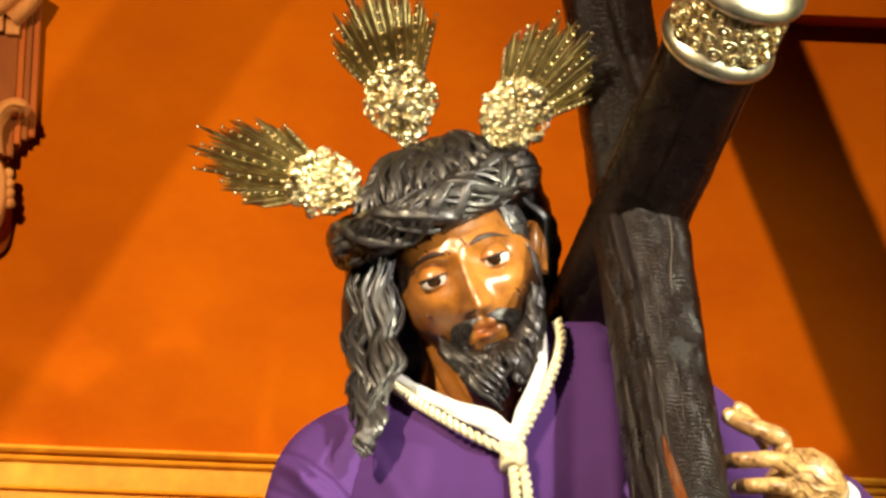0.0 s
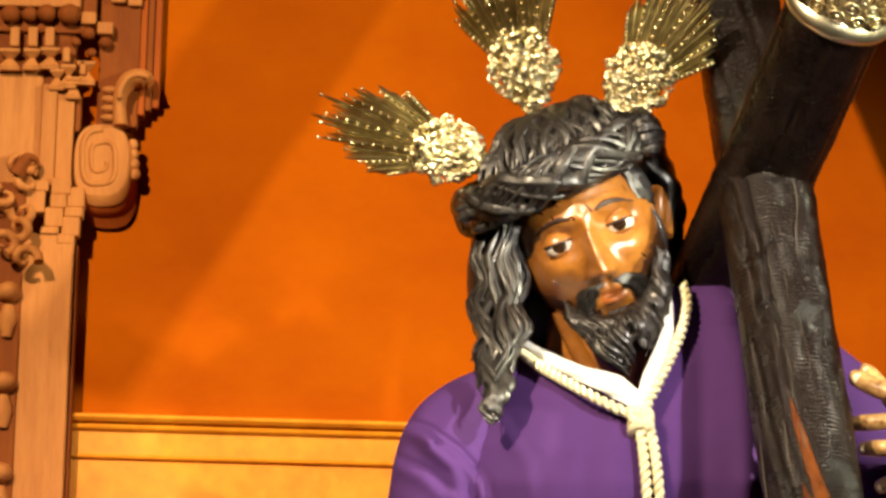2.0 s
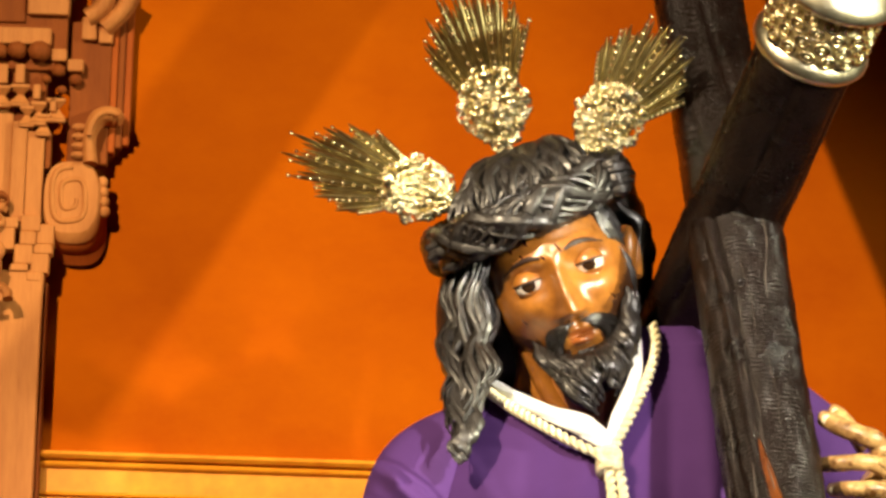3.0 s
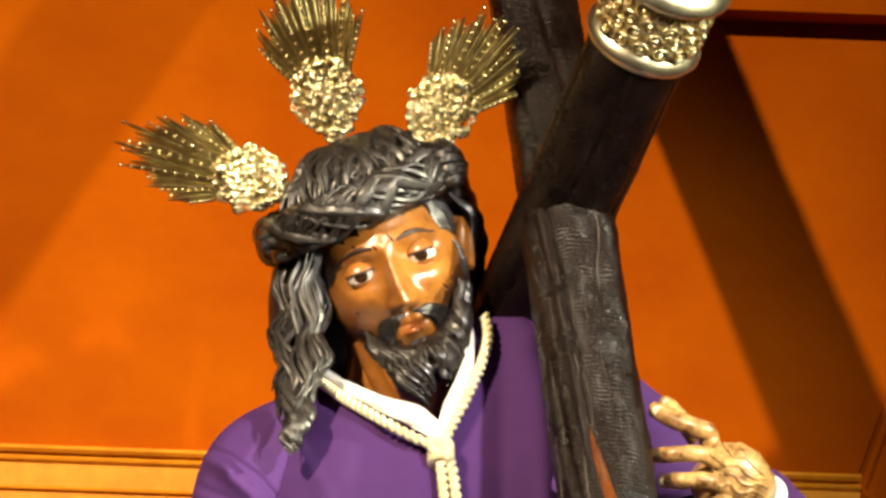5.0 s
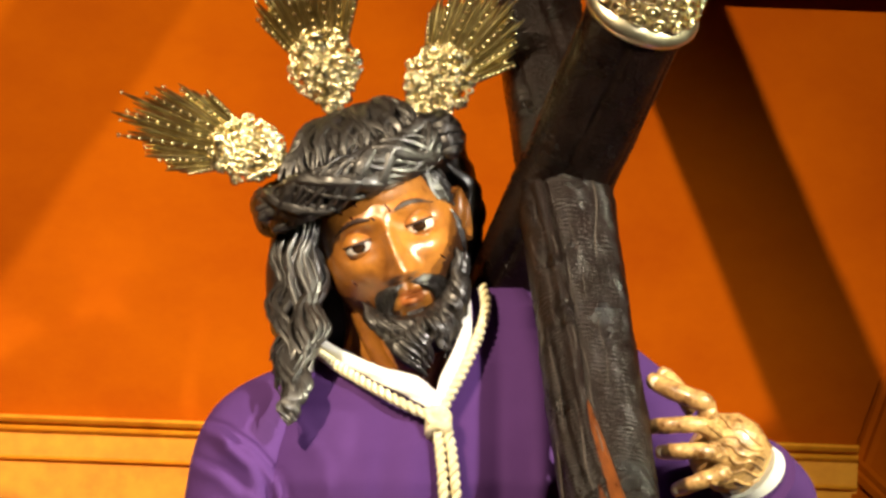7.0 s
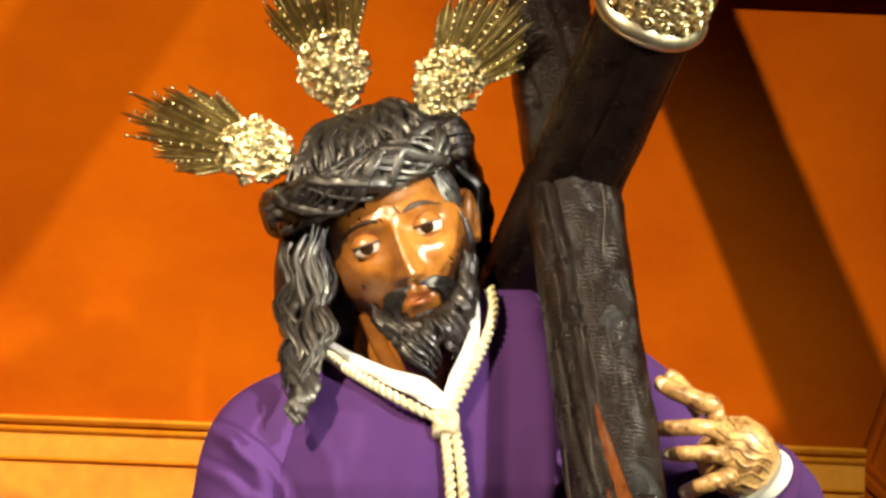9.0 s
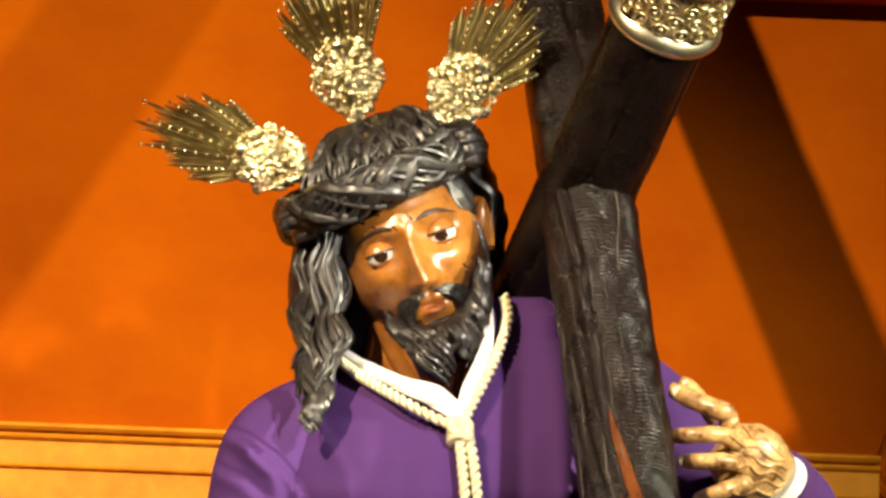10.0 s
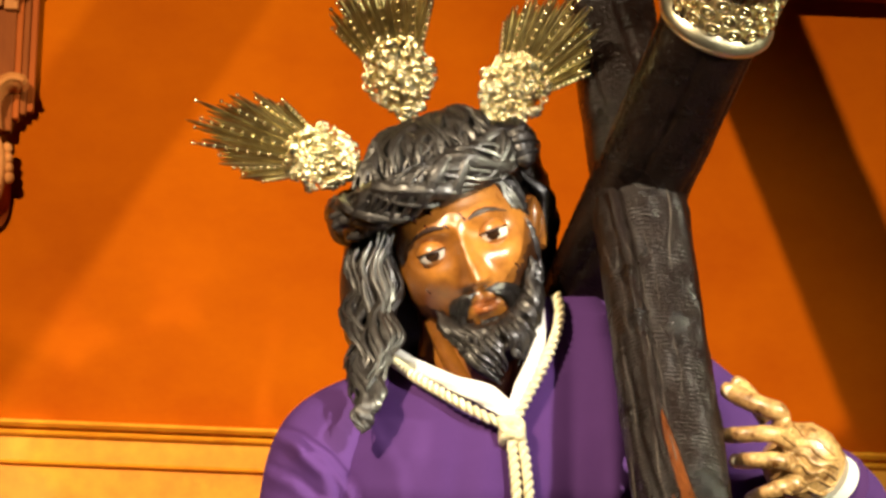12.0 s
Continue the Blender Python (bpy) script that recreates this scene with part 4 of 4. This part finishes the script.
# glints on the lips of the long crack, painted as pale tubes in broken lengths
for shift, a, b, w in ((-0.0035, 0.10, 0.17, 0.0006), (-0.0030, 0.20, 0.28, 0.0007), (-0.0035, 0.31, 0.42, 0.0007), (0.0040, 0.16, 0.23, 0.0005), (0.0040, 0.27, 0.36, 0.0006), (0.0045, 0.40, 0.52, 0.0006), (-0.013, 0.06, 0.13, 0.0005), (-0.017, 0.14, 0.27, 0.0005), (-0.022, 0.10, 0.20, 0.0005), (-0.026, 0.23, 0.38, 0.0006), (0.017, 0.09, 0.22, 0.0004), (0.023, 0.24, 0.33, 0.0005)):
    s = Shape()
    pts = []
    for k in range(25):
        d = a + (b - a) * k / 24
        lat = 0.0465 * float(np.interp(d - 0.04, [g[0] for g in GROOVE], [g[1] for g in GROOVE])) + shift + 0.0012 * math.sin(k / 3 + 40 * a)
        up = 0.0465 * max(0.05, 1 - (min(0.0455, abs(lat)) / 0.0465) ** 2.5) ** 0.4
        pts.append(CROSS_AT + ACROSS * d + FRONT * (up + 0.0005) - SIDE * lat)
    s.tube(pts, spread([w * 0.3, w, w * 0.6, w, w * 0.3], 25), 5, 0)
    part("split_edge", s, WORN_GLINT, cross, "pale splinter edge, part wear and part painted glint")
s = Shape()
pts = [CROSS_AT + ACROSS * (0.345 + 0.20 * k / 16) + FRONT * 0.0455 - SIDE * (-0.010 + 0.014 * k / 16) for k in range(17)]
s.tube(pts, spread([0.0008, 0.006, 0.010, 0.014, 0.017], 17), 10, 0, flat=0.35, up=FRONT)
part("bare_scar", s, REDWOOD, cross, "bare reddish wood where the dark finish is split")


def along(d):
    return CROSS_AT + ALONG * d


cap_ob = new("end_cap")
cap_ob.parent = cross
cap_ob["label"] = "gilt metal cap with pierced band"
a0 = 0.225
s = Shape()
s.tube([along(a0 - 0.012), along(a0 - 0.010), along(a0 - 0.004), along(a0), along(a0 + 0.006), along(a0 + 0.010)], [0.051, 0.055, 0.0585, 0.0585, 0.056, 0.052], 48, 0)
part("rim", s, GOLD_RIM, cap_ob)
s = Shape()
s.tube([along(a0 + 0.008), along(a0 + 0.068)], 0.0520, 48, 0)
part("band", s, GOLD_MATTE, cap_ob)
s = Shape()
side = ALONG.cross(Vector((0, 0, 1))).normalized()
other = side.cross(ALONG)
for ring_i in range(4):
    for k in range(16):
        a = 2 * math.pi * (k + 0.5 * (ring_i % 2)) / 16
        c = along(a0 + 0.017 + 0.0138 * ring_i) + (side * math.cos(a) + other * math.sin(a)) * 0.0535
        tang = other * math.cos(a) - side * math.sin(a)
        s.tube([c + (tang * math.cos(b) * 0.0075 + ALONG * math.sin(b) * 0.006) for b in [2 * math.pi * q / 10 for q in range(11)]], 0.0017, 5, 0)
        s.ball(c, (0.0028, 0.0028, 0.0028), 0, None, 6, 4)
part("filigree", s, GOLD, cap_ob, "pierced gilt scrollwork")
s = Shape()
s.tube([along(a0 + d) for d in (0.065, 0.067, 0.071, 0.075, 0.083, 0.093, 0.105)], [0.052, 0.059, 0.0625, 0.0625, 0.057, 0.046, 0.025], 48, 0)
part("lid", s, GOLD_RIM, cap_ob)


# ---- rays of the halo ----
s = Shape()
s.ball((0, 0, 0), (0.0021, 0.0021, 0.0021), 0, None, 7, 5)
BEAD = s.mesh("bead", [GOLD])


def halo_ray(apex, axis, spread_deg, long, short, ros, label, seed):
    """A fan of pierced gilt blades on a chased rosette; axis in degrees from the right."""
    r = random.Random(seed)
    apex = Vector(apex)
    h = thing("halo_ray", FIGURE @ Matrix.Translation(apex), label, "halo ray", "rays of the halo")
    n = 31
    for i in range(n):
        t = i / (n - 1) * 2 - 1
        ang = radians(axis + spread_deg * t)
        ln = (short + (long - short) * (1 - abs(t) ** 1.4)) * (1.0, 0.93, 0.88, 0.93)[i % 4] * r.uniform(0.95, 1.04)
        way, perp = Vector((math.cos(ang), math.sin(ang), 0.06 * math.cos(3 * t))), Vector((-math.sin(ang), math.cos(ang), 0))
        dz = (0.003, 0.0, 0.0015, 0.0)[i % 4]
        s = Shape()
        w1 = 0.0023
        rows = []
        for q, w in ((0.03, 0.0013), (ln * 0.5, 0.0021), (ln * 0.86, w1), (ln * 0.94, w1 * 0.75), (ln, 0.0004)):
            c = way * q + Vector((0, 0, dz))
            rows.append([c + perp * w, c + Vector((0, 0, 0.0022)), c - perp * w, c - Vector((0, 0, 0.0016))])
        s.grid(rows, 0, wrap=True)
        s.fan(rows[0], 0, flip=True)
        blade = part("ray", s, GOLD_DULL, h, smooth=False)
        if i % 5 == 0:
            for k in range(11):
                bead = new("bead", BEAD)
                bead.parent, bead.location = blade, way * (0.045 + (ln - 0.043) * k / 10) + Vector((0, 0, dz + 0.003))
        elif i % 5 == 2:
            bead = new("bead", BEAD)
            bead.parent, bead.location = blade, way * ln + Vector((0, 0, dz))
    s = Shape()
    ros = (ros[0], ros[1] * 1.08, ros[2])
    mid = Vector((math.cos(radians(axis)), math.sin(radians(axis)), 0)) * ros[2]
    s.ball(mid, (ros[0] * 0.80, ros[1] * 0.86, 0.009), 0, Matrix.Rotation(radians(axis - 90), 3, "Z"), 18, 10, 0.2)
    turn = Matrix.Rotation(radians(axis - 90), 3, "Z")
    for k in range(195):
        rad = math.sqrt(r.random())
        a = r.uniform(0, 6.283)
        if k > 160:
            rad, a = r.uniform(0.84, 0.98), 2 * math.pi * (k - 160) / 34
        taper = 1 - 0.5 * max(0, -math.sin(a) * rad) ** 1.5
        p = mid + turn @ Vector((ros[0] * taper * rad * math.cos(a), ros[1] * rad * math.sin(a), 0.010 * math.sqrt(max(0, 1 - min(1, rad) ** 2)) + 0.002))
        if k % 3:
            q = r.uniform(0.0022, 0.0042)
            s.ball(p, (q, q, q), 0, None, 7, 5)
        else:
            q = r.uniform(0.004, 0.0065)
            tilt = Matrix.Rotation(r.uniform(0, 3), 3, "Z") @ Matrix.Rotation(r.uniform(-0.6, 0.6), 3, "X")
            s.tube([p + tilt @ Vector((q * math.cos(b) * (1 - b / 12), q * math.sin(b) * (1 - b / 12), 0)) for b in [0.7 * g for g in range(9)]], 0.0016, 5, 0)
    crest = mid + turn @ Vector((0, ros[1] * 0.80, 0.011))
    s.ball(crest, (0.010, 0.006, 0.004), 0, turn @ Matrix.Rotation(0.5, 3, "X"), 6, 4)
    part("rosette", s, GOLD, h, "chased gilt rosette")
    return h


halo_ray((-0.0939, 0.0568, 0), 162, 28, 0.167522, 0.092756, (0.032605, 0.037102, 0.023611), "gilt fan of rays set at the temple of the statue's head", 3)
halo_ray((-0.0333, 0.119, -0.02), 106, 29, 0.163025, 0.115242, (0.034854, 0.039351, 0.026983), "gilt fan of rays standing on top of the statue's head", 5)
halo_ray((0.0542, 0.11, -0.02), 54, 31, 0.150658, 0.101188, (0.033729, 0.038227, 0.025859), "gilt fan of rays leaning outward beside the cross", 8)
